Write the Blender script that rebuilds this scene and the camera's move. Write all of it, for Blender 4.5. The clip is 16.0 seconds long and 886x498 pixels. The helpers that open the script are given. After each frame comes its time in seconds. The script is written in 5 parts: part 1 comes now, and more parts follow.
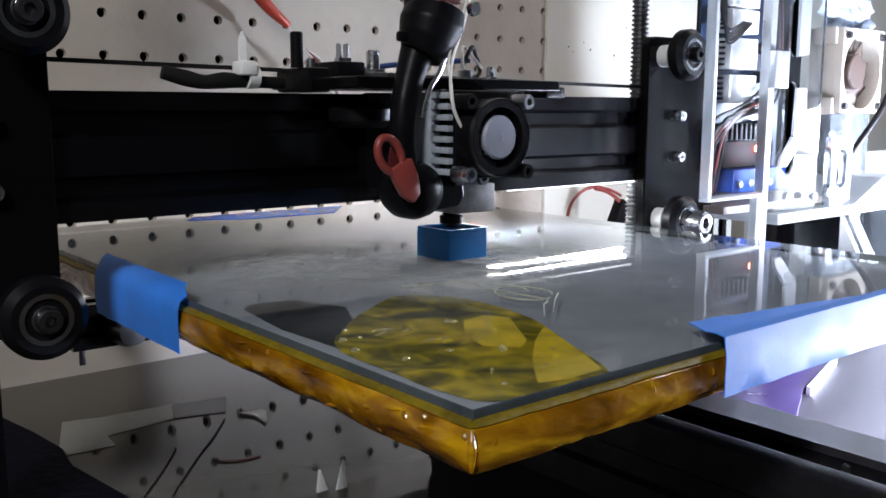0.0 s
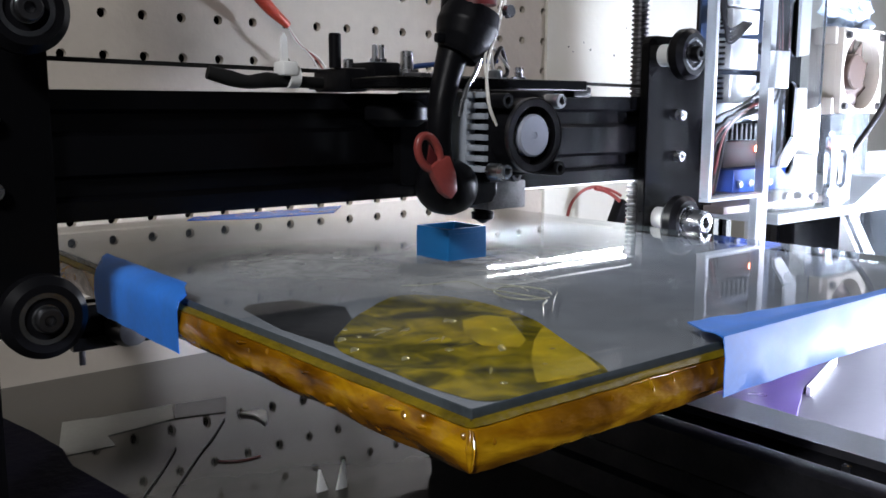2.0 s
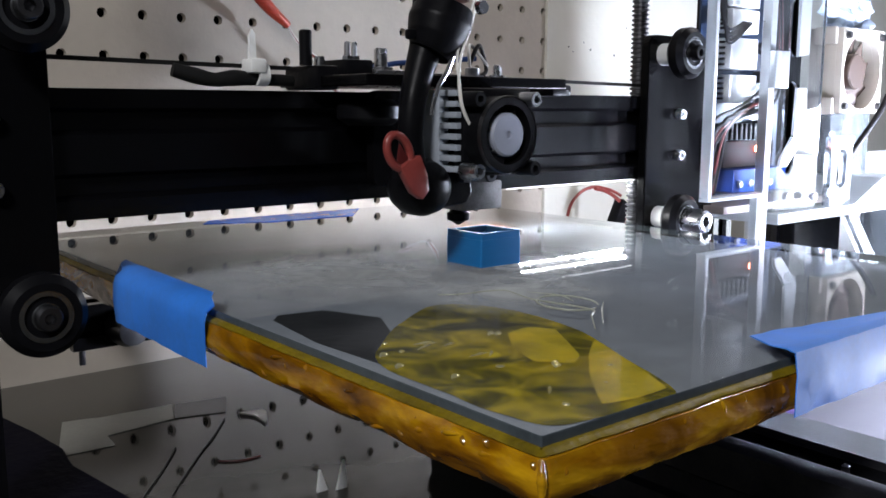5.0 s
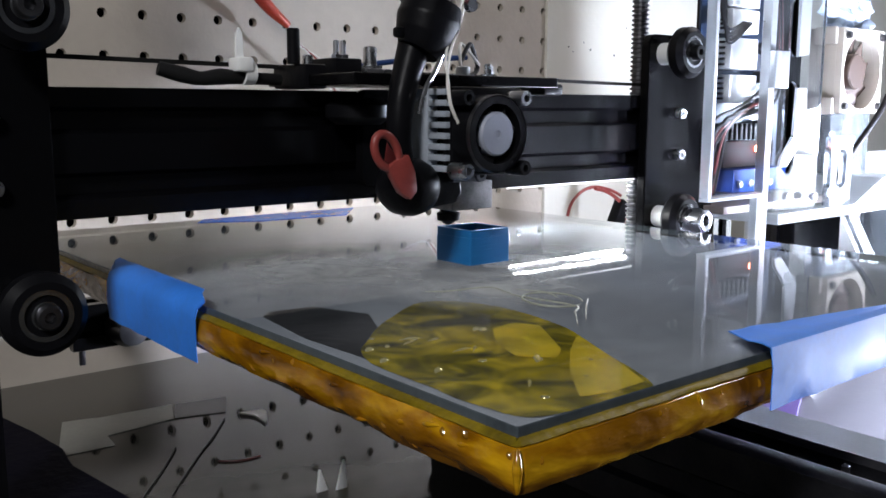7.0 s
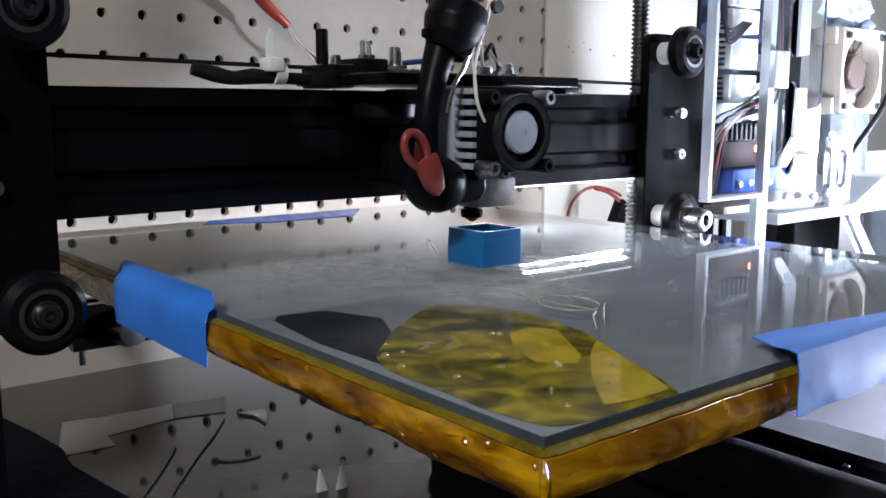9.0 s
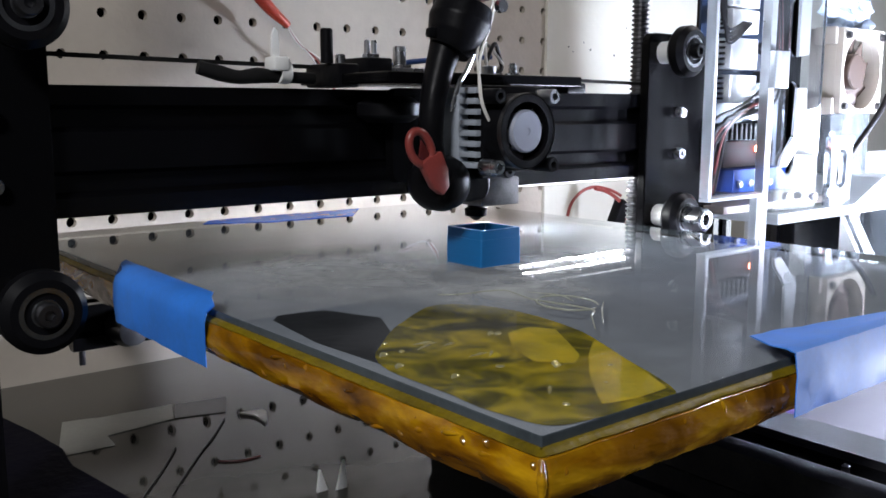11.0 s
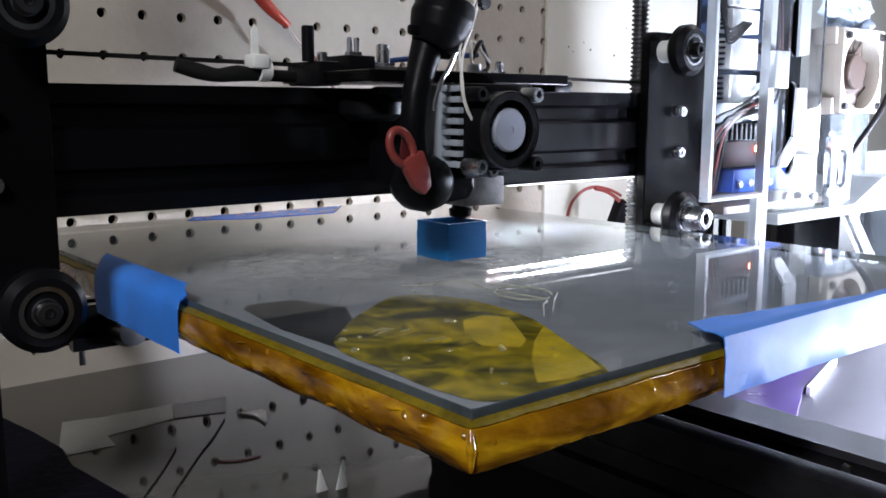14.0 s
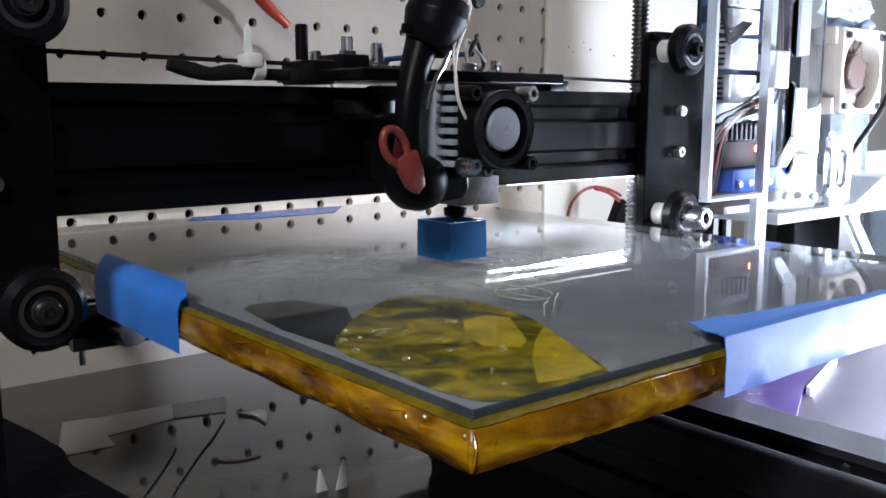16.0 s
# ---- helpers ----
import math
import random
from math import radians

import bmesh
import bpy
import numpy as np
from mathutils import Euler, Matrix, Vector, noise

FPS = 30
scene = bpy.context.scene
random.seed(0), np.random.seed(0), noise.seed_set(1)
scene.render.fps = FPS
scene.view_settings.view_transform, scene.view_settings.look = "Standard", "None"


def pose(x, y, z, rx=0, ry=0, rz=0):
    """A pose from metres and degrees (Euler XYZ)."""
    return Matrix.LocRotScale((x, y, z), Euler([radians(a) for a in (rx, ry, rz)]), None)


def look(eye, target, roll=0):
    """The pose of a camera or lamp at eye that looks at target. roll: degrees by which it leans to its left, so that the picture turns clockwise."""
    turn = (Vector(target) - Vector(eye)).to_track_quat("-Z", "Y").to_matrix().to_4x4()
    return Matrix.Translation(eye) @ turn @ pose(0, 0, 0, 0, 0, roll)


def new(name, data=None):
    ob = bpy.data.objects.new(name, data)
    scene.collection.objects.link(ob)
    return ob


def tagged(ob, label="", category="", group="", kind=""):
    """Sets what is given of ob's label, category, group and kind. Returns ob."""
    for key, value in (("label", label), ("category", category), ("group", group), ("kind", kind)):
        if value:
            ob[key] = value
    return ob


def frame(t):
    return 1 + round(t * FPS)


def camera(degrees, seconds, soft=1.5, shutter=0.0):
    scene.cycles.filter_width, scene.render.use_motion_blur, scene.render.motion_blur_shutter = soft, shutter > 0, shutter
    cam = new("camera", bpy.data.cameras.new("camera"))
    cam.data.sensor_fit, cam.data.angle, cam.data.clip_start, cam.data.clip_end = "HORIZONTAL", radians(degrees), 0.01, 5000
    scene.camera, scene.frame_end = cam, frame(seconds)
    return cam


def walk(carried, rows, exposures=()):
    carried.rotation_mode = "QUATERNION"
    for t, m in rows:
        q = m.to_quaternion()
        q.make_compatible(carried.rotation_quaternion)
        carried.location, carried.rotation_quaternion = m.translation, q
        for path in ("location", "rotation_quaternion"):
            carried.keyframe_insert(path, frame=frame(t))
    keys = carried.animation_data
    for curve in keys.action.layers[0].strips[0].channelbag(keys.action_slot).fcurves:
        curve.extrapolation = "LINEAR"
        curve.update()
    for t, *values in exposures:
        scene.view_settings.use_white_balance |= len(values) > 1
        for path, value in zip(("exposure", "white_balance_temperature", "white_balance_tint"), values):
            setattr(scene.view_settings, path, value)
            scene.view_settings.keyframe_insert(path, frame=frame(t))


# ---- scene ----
cam = camera(51.87, 16.0, soft=1.6)
EYE = Vector((0.0, 0.0, 0.1684))
YAW, TILT = 0.687, 0.154
AIM = EYE + Vector((math.sin(YAW) * math.cos(TILT), math.cos(YAW) * math.cos(TILT), -math.sin(TILT)))
walk(cam, [(0.0, look(EYE, AIM, 0.1)), (16.0, look(EYE, AIM, 0.1))], exposures=[(0.0, 0.0), (16.0, 0.0)])

# ---- light ----
world = bpy.data.worlds.new("room_air")
scene.world = world
world.use_nodes = True
world.node_tree.nodes["Background"].inputs[0].default_value = (0.6, 0.7, 1.0, 1)
world.node_tree.nodes["Background"].inputs[1].default_value = 0.006


def area(name, where, target, sx, sy, power, color):
    data = bpy.data.lights.new(name, "AREA")
    data.shape, data.size, data.size_y, data.energy, data.color = "RECTANGLE", sx, sy, power, color
    ob = new(name, data)
    ob.matrix_world = look(where, target)
    return ob


# a white lamp bar and a low lamp on the bench to the right, a bench lamp on either side above, and a dim fill added
# overhead
bulb = bpy.data.lights.new("lamp_bar_light", "POINT")
bulb.energy, bulb.color, bulb.shadow_soft_size = 7.8, (0.73, 0.81, 1.0), 0.02
new("lamp_bar_light", bulb).location = (0.722, 0.22, 0.150)
# second lamp, added out of view to brighten the tape and the bench
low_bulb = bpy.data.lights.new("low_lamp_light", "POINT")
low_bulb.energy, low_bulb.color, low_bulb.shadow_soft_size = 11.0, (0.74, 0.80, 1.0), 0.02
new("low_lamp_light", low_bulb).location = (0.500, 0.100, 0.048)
area("right_bench_lamp_light", (0.85, 0.22, 0.62), (0.30, 0.50, 0.15), 0.16, 0.06, 0.9, (0.98, 0.95, 1.0))
area("left_bench_lamp_light", (-0.42, -0.15, 0.62), (0.20, 0.42, 0.14), 0.16, 0.08, 4.9, (0.96, 0.965, 1.0))
# weak fill added for the room, not a known lamp
area("ceiling_lamp_light", (-0.2, -0.6, 1.55), (-0.2, -0.6, 0), 0.6, 0.3, 1.3, (0.88, 0.94, 1.0))

# ---- materials ----
MATS = {}


def mat(name, color, rough=0.5, metal=0.0, var=0.12, scale=60.0, bump=0.0, bscale=None, coat=0.0, transmission=0.0, ior=1.5, alpha=1.0, emit=None, power=0.0, rvar=0.1, stretch=(1, 1, 1), spec=0.5):
    if name in MATS:
        return MATS[name]
    m = bpy.data.materials.new(name)
    m.use_nodes = True
    nt = m.node_tree
    b = nt.nodes["Principled BSDF"]
    tc = nt.nodes.new("ShaderNodeTexCoord")
    mp = nt.nodes.new("ShaderNodeMapping")
    mp.inputs["Scale"].default_value = stretch
    nt.links.new(tc.outputs["Object"], mp.inputs[0])
    coarse = nt.nodes.new("ShaderNodeTexNoise")
    coarse.inputs["Scale"].default_value = scale
    coarse.inputs["Detail"].default_value = 3
    fine = nt.nodes.new("ShaderNodeTexNoise")
    fine.inputs["Scale"].default_value = scale * 9
    fine.inputs["Detail"].default_value = 2
    nt.links.new(mp.outputs[0], coarse.inputs["Vector"])
    nt.links.new(mp.outputs[0], fine.inputs["Vector"])
    add = nt.nodes.new("ShaderNodeMath")
    add.operation = "MULTIPLY_ADD"
    add.inputs[1].default_value = 0.35
    nt.links.new(fine.outputs[0], add.inputs[0])
    nt.links.new(coarse.outputs[0], add.inputs[2])
    ramp = nt.nodes.new("ShaderNodeMapRange")
    ramp.inputs[1].default_value, ramp.inputs[2].default_value = 0.4, 0.95
    ramp.inputs[3].default_value, ramp.inputs[4].default_value = 1 - var, 1 + var
    nt.links.new(add.outputs[0], ramp.inputs[0])
    mul = nt.nodes.new("ShaderNodeVectorMath")
    mul.operation = "SCALE"
    mul.inputs[0].default_value = color
    nt.links.new(ramp.outputs[0], mul.inputs["Scale"])
    nt.links.new(mul.outputs[0], b.inputs["Base Color"])
    rr = nt.nodes.new("ShaderNodeMapRange")
    rr.inputs[1].default_value, rr.inputs[2].default_value = 0.3, 0.8
    rr.inputs[3].default_value, rr.inputs[4].default_value = max(0.0, rough - rvar * rough), min(1, rough + rvar * rough)
    nt.links.new(coarse.outputs[0], rr.inputs[0])
    nt.links.new(rr.outputs[0], b.inputs["Roughness"])
    b.inputs["Metallic"].default_value = metal
    b.inputs["IOR"].default_value = ior
    b.inputs["Transmission Weight"].default_value = transmission
    b.inputs["Coat Weight"].default_value = coat
    b.inputs["Coat Roughness"].default_value = 0.08
    b.inputs["Alpha"].default_value = alpha
    b.inputs["Specular IOR Level"].default_value = spec
    if bump:
        bn = nt.nodes.new("ShaderNodeTexNoise")
        bn.inputs["Scale"].default_value = bscale or scale * 3
        bn.inputs["Detail"].default_value = 3
        nt.links.new(mp.outputs[0], bn.inputs["Vector"])
        bp = nt.nodes.new("ShaderNodeBump")
        bp.inputs["Strength"].default_value = bump
        bp.inputs["Distance"].default_value = 0.002
        nt.links.new(bn.outputs[0], bp.inputs["Height"])
        nt.links.new(bp.outputs[0], b.inputs["Normal"])
    if emit:
        b.inputs["Emission Color"].default_value = (*emit, 1)
        b.inputs["Emission Strength"].default_value = power
    MATS[name] = m
    return m


PEG = mat("pegboard_hardboard", (0.50, 0.445, 0.375), 0.65, var=0.10, scale=14, bump=0.12, bscale=260)
DRYWALL = mat("painted_drywall", (0.70, 0.67, 0.58), 0.7, var=0.05, scale=8, bump=0.12, bscale=200)
ROOM = mat("room_paint", (0.10, 0.097, 0.094), 0.8, var=0.06, scale=3)
BENCH = mat("glossy_bench_laminate", (0.036, 0.035, 0.030), 0.05, var=0.25, scale=9, coat=0.0, spec=0.085)
BLACK = mat("black_anodised_aluminium", (0.002, 0.002, 0.0026), 0.19, metal=0.0, var=0.2, scale=40, rvar=0.2, spec=0.42)
# lighter, more metallic than the other bars, so the rail's flats look grey
RAILM = mat("grey_anodised_rail", (0.10, 0.10, 0.115), 0.34, metal=0.9, var=0.25, scale=70, rvar=0.15)
PLATE = mat("black_acrylic", (0.003, 0.003, 0.0035), 0.20, var=0.2, scale=30, spec=0.08)
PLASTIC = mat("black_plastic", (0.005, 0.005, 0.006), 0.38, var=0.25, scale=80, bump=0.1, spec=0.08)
RUBBER = mat("black_polymer_tyre", (0.005, 0.005, 0.006), 0.35, var=0.2, scale=90, spec=0.12)
BELT = mat("black_rubber_belt", (0.006, 0.006, 0.006), 0.7, var=0.2, scale=120, spec=0.2)
STEEL = mat("zinc_plated_steel", (0.62, 0.63, 0.65), 0.28, metal=1.0, var=0.12, scale=150)
BEARING = mat("bearing_steel", (0.50, 0.51, 0.52), 0.24, metal=1.0, var=0.15, scale=150)
DARKSTEEL = mat("dark_steel", (0.16, 0.16, 0.17), 0.35, metal=1.0, var=0.2, scale=150)
ALU = mat("grey_aluminium_heatsink", (0.40, 0.44, 0.50), 0.5, metal=0.2, var=0.1, scale=120)
BLOCKALU = mat("sooty_aluminium_block", (0.26, 0.25, 0.25), 0.6, metal=0.4, var=0.45, scale=140, bump=0.05)
NYLON = mat("white_nylon", (0.82, 0.82, 0.8), 0.45, var=0.04, scale=80)
HUB = mat("grey_fan_sticker", (0.28, 0.30, 0.37), 0.45, var=0.06, scale=120)
MAROON = mat("dark_red_insulation", (0.09, 0.012, 0.012), 0.4, var=0.2, scale=120)
RED = mat("red_silicone", (0.25, 0.045, 0.038), 0.38, var=0.2, scale=120)
REDCABLE = mat("red_heatshrink", (0.55, 0.06, 0.03), 0.4, var=0.12, scale=60)
WIRE = mat("white_wire_insulation", (0.72, 0.70, 0.66), 0.35, var=0.12, scale=100)
BLUEWIRE = mat("dark_blue_wire", (0.02, 0.05, 0.16), 0.4, var=0.1, scale=100)
BLACKWIRE = mat("black_wire", (0.010, 0.009, 0.010), 0.45, var=0.2, scale=100, spec=0.15)
HEATER = mat("grey_heater_plate", (0.21, 0.22, 0.25), 0.6, var=0.3, scale=11, spec=0.0)
KAPTOP = mat("yellow_polyimide_tape", (0.74, 0.54, 0.010), 0.9, var=0.4, scale=60, bump=0.5, bscale=90, spec=0.02)
BUBBLE = mat("pale_glint_blister", (0.85, 0.75, 0.35), 0.08, metal=0.7, var=0.15, scale=90, coat=1.0)
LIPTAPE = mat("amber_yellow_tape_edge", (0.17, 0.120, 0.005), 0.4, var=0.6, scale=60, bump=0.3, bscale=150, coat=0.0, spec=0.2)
TAPE = mat("blue_painters_tape", (0.03, 0.21, 0.76), 0.62, var=0.14, scale=60, bump=0.02, bscale=300)
TAPEGLOSS = mat("shiny_blue_tape", (0.03, 0.12, 0.62), 0.22, var=0.3, scale=60, spec=0.35)
PLA = mat("blue_printed_plastic", (0.012, 0.14, 0.37), 0.4, var=0.1, scale=20, bump=0.1, bscale=700, stretch=(0.05, 0.05, 3), spec=0.2)
BOARDM = mat("dark_blue_circuit_board", (0.015, 0.03, 0.07), 0.4, var=0.3, scale=150)
DRIVER = mat("red_driver_board", (0.016, 0.003, 0.004), 0.5, var=0.2, scale=150, spec=0.08)
BLUECON = mat("blue_screw_terminal", (0.010, 0.045, 0.26), 0.5, var=0.1, scale=100, spec=0.15)
WHITECON = mat("white_connector", (0.85, 0.86, 0.86), 0.4, var=0.05, scale=100)
IVORY = mat("ivory_fan_plastic", (0.62, 0.57, 0.50), 0.35, var=0.06, scale=60, transmission=0.45)
BROWNFAN = mat("brownish_fan_blades", (0.05, 0.031, 0.024), 0.45, var=0.15, scale=60)
PURPLE = mat("violet_plastic_sheet", (0.045, 0.027, 0.10), 0.3, var=0.15, scale=30)
ACRYLBAR = mat("clear_acrylic_bar", (0.50, 0.55, 0.60), 0.12, var=0.2, scale=40, transmission=0.85, ior=1.49)
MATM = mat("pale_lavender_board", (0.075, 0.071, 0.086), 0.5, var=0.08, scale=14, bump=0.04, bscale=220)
GLUELINE = mat("dried_glue_bead", (0.34, 0.35, 0.28), 0.5, var=0.3, scale=120)
ACRYLEDGE = mat("sawn_acrylic_edge", (0.66, 0.70, 0.73), 0.3, var=0.06, scale=50, transmission=0.7)
LEDRED = mat("red_indicator_led", (0.8, 0.1, 0.05), 0.4, emit=(1.0, 0.22, 0.12), power=60)
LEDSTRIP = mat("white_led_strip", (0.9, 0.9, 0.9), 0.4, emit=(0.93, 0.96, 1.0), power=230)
BEAMGLOW = mat("beam_edge_glow", (0.9, 0.9, 0.9), 0.4, emit=(0.93, 0.96, 1.0), power=2.2)
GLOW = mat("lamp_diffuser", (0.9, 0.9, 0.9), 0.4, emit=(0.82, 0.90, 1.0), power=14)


def pane_material(name, tint, ior, rough, haze_low, haze_high, haze_color, scale, sheen=1.0, falloff=1.0):
    """Clear pane seen from its gloss side: see-through, mirror gloss by Fresnel, and a patchy dried film."""
    m = bpy.data.materials.new(name)
    m.use_nodes = True
    nt = m.node_tree
    nt.nodes.remove(nt.nodes["Principled BSDF"])
    out = nt.nodes["Material Output"]
    clear = nt.nodes.new("ShaderNodeBsdfTransparent")
    clear.inputs[0].default_value = (*tint, 1)
    film = nt.nodes.new("ShaderNodeBsdfDiffuse")
    film.inputs[0].default_value = (*haze_color, 1)
    gloss = nt.nodes.new("ShaderNodeBsdfGlossy")
    gloss.inputs["Roughness"].default_value = rough
    tc = nt.nodes.new("ShaderNodeTexCoord")
    big = nt.nodes.new("ShaderNodeTexNoise")
    big.inputs["Scale"].default_value = scale
    big.inputs["Detail"].default_value = 6
    big.inputs["Distortion"].default_value = 1.2
    nt.links.new(tc.outputs["Object"], big.inputs["Vector"])
    r = nt.nodes.new("ShaderNodeMapRange")
    r.inputs[1].default_value, r.inputs[2].default_value = 0.38, 0.72
    r.inputs[3].default_value, r.inputs[4].default_value = haze_low, haze_high
    nt.links.new(big.outputs[0], r.inputs[0])
    base = nt.nodes.new("ShaderNodeMixShader")
    nt.links.new(r.outputs[0], base.inputs[0])
    nt.links.new(clear.outputs[0], base.inputs[1])
    nt.links.new(film.outputs[0], base.inputs[2])
    fr = nt.nodes.new("ShaderNodeFresnel")
    fr.inputs[0].default_value = ior
    k = nt.nodes.new("ShaderNodeMath")
    k.operation = "MULTIPLY"
    k.use_clamp = True
    k.inputs[1].default_value = sheen
    curve = nt.nodes.new("ShaderNodeMath")
    curve.operation = "POWER"
    curve.inputs[1].default_value = falloff
    nt.links.new(fr.outputs[0], curve.inputs[0])
    nt.links.new(curve.outputs[0], k.inputs[0])
    top = nt.nodes.new("ShaderNodeMixShader")
    nt.links.new(k.outputs[0], top.inputs[0])
    nt.links.new(base.outputs[0], top.inputs[1])
    nt.links.new(gloss.outputs[0], top.inputs[2])
    nt.links.new(top.outputs[0], out.inputs["Surface"])
    return m


def clear_material():
    m = bpy.data.materials.new("clear_underside")
    m.use_nodes = True
    nt = m.node_tree
    nt.nodes.remove(nt.nodes["Principled BSDF"])
    t = nt.nodes.new("ShaderNodeBsdfTransparent")
    nt.links.new(t.outputs[0], nt.nodes["Material Output"].inputs["Surface"])
    return m


GLASS = pane_material("print_bed_glass", (0.90, 0.95, 0.93), 1.52, 0.026, 0.012, 0.13, (0.66, 0.67, 0.70), 9, 13.0, 4.0)
# acrylic with a patchy grey haze
HAZYACRYL = pane_material("hazy_acrylic", (0.80, 0.84, 0.88), 1.49, 0.06, 0.03, 0.11, (0.34, 0.37, 0.40), 26)
ACRYLIC = pane_material("clear_acrylic", (0.93, 0.96, 0.98), 1.49, 0.03, 0.0, 0.007, (0.85, 0.9, 0.95), 30)
CLEAR = clear_material()


def glue_material():
    """Patchy dried glue that thins out towards the rim of its patch."""
    m = bpy.data.materials.new("dried_glue_film")
    m.use_nodes = True
    nt = m.node_tree
    nt.nodes.remove(nt.nodes["Principled BSDF"])
    tc = nt.nodes.new("ShaderNodeTexCoord")
    mp = nt.nodes.new("ShaderNodeMapping")
    mp.inputs["Location"].default_value = (-1, -1, 0)
    mp.inputs["Scale"].default_value = (2, 2, 0)
    nt.links.new(tc.outputs["Generated"], mp.inputs[0])
    length = nt.nodes.new("ShaderNodeVectorMath")
    length.operation = "LENGTH"
    nt.links.new(mp.outputs[0], length.inputs[0])
    fade = nt.nodes.new("ShaderNodeMapRange")
    fade.interpolation_type = "SMOOTHSTEP"
    fade.inputs[1].default_value, fade.inputs[2].default_value = 0.15, 0.95
    fade.inputs[3].default_value, fade.inputs[4].default_value = 1.0, 0.0
    nt.links.new(length.outputs["Value"], fade.inputs[0])
    n = nt.nodes.new("ShaderNodeTexNoise")
    n.inputs["Scale"].default_value = 42
    n.inputs["Detail"].default_value = 6
    n.inputs["Distortion"].default_value = 1.6
    nt.links.new(tc.outputs["Object"], n.inputs["Vector"])
    r = nt.nodes.new("ShaderNodeMapRange")
    r.inputs[1].default_value, r.inputs[2].default_value = 0.3, 0.72
    r.inputs[3].default_value, r.inputs[4].default_value = 0.25, 0.9
    nt.links.new(n.outputs[0], r.inputs[0])
    k = nt.nodes.new("ShaderNodeMath")
    k.operation = "MULTIPLY"
    nt.links.new(fade.outputs[0], k.inputs[0])
    nt.links.new(r.outputs[0], k.inputs[1])
    clear = nt.nodes.new("ShaderNodeBsdfTransparent")
    film = nt.nodes.new("ShaderNodeBsdfDiffuse")
    film.inputs[0].default_value = (0.47, 0.48, 0.47, 1)
    mix = nt.nodes.new("ShaderNodeMixShader")
    nt.links.new(k.outputs[0], mix.inputs[0])
    nt.links.new(clear.outputs[0], mix.inputs[1])
    nt.links.new(film.outputs[0], mix.inputs[2])
    nt.links.new(mix.outputs[0], nt.nodes["Material Output"].inputs["Surface"])
    return m


def amber_wrap_material():
    """Amber film wrapped several times round an edge: deep brown where thick, honey where thin."""
    m = mat("amber_polyimide_wrap", (0.36, 0.15, 0.005), 0.16, var=0.2, scale=40, bump=0.45, bscale=140, coat=0.35, stretch=(0.6, 0.6, 1.4), spec=0.3).copy()
    nt = m.node_tree
    b = nt.nodes["Principled BSDF"]
    tc = nt.nodes.new("ShaderNodeTexCoord")
    mp = nt.nodes.new("ShaderNodeMapping")
    mp.inputs["Scale"].default_value = (0.8, 0.8, 2.2)
    nt.links.new(tc.outputs["Object"], mp.inputs[0])
    n = nt.nodes.new("ShaderNodeTexNoise")
    n.inputs["Scale"].default_value = 30
    n.inputs["Detail"].default_value = 4
    n.inputs["Distortion"].default_value = 1.4
    nt.links.new(mp.outputs[0], n.inputs["Vector"])
    ramp = nt.nodes.new("ShaderNodeValToRGB")
    ramp.color_ramp.elements[0].position, ramp.color_ramp.elements[0].color = 0.32, (0.070, 0.022, 0.001, 1)
    ramp.color_ramp.elements[1].position, ramp.color_ramp.elements[1].color = 0.72, (0.62, 0.34, 0.008, 1)
    mid = ramp.color_ramp.elements.new(0.5)
    mid.color = (0.27, 0.112, 0.002, 1)
    nt.links.new(n.outputs[0], ramp.inputs[0])
    nt.links.new(ramp.outputs[0], b.inputs["Base Color"])
    return m


def layered_tape_material():
    """Yellow film in crumpled overlapping layers: olive where it is doubled, bright yellow where single."""
    m = mat("layered_yellow_tape", (0.5, 0.36, 0.01), 0.85, var=0.2, scale=60, bump=0.85, bscale=75, spec=0.0).copy()
    nt = m.node_tree
    b = nt.nodes["Principled BSDF"]
    b.inputs["Coat Roughness"].default_value = 0.03
    tc = nt.nodes.new("ShaderNodeTexCoord")
    n = nt.nodes.new("ShaderNodeTexNoise")
    n.inputs["Scale"].default_value = 58
    n.inputs["Detail"].default_value = 4
    n.inputs["Distortion"].default_value = 1.0
    nt.links.new(tc.outputs["Object"], n.inputs["Vector"])
    ramp = nt.nodes.new("ShaderNodeValToRGB")
    ramp.color_ramp.elements[0].position, ramp.color_ramp.elements[0].color = 0.33, (0.070, 0.056, 0.003, 1)
    ramp.color_ramp.elements[1].position, ramp.color_ramp.elements[1].color = 0.68, (0.70, 0.50, 0.008, 1)
    mid = ramp.color_ramp.elements.new(0.47)
    mid.color = (0.22, 0.175, 0.003, 1)
    nt.links.new(n.outputs[0], ramp.inputs[0])
    nt.links.new(ramp.outputs[0], b.inputs["Base Color"])
    return m


GLUE = glue_material()
AMBERGLOSS = mat("smooth_amber_film", (0.22, 0.095, 0.003), 0.12, var=0.5, scale=90, coat=1.0)
LAYERED = layered_tape_material()
AMBER = amber_wrap_material()
GLASSEDGE = mat("ground_glass_edge", (0.065, 0.08, 0.09), 0.2, var=0.3, scale=60)


def pane(ob, direction, edge):
    """Gloss on the faces that look along direction, plain see-through behind, ground edges round it."""
    d = Vector(direction)
    me = ob.data
    ob.visible_shadow = False
    me.materials.append(CLEAR)
    me.materials.append(edge)
    for f in me.polygons:
        c = f.normal.dot(d)
        f.material_index = 0 if c > 0.9 else 1 if c < -0.9 else 2
        f.use_smooth = False


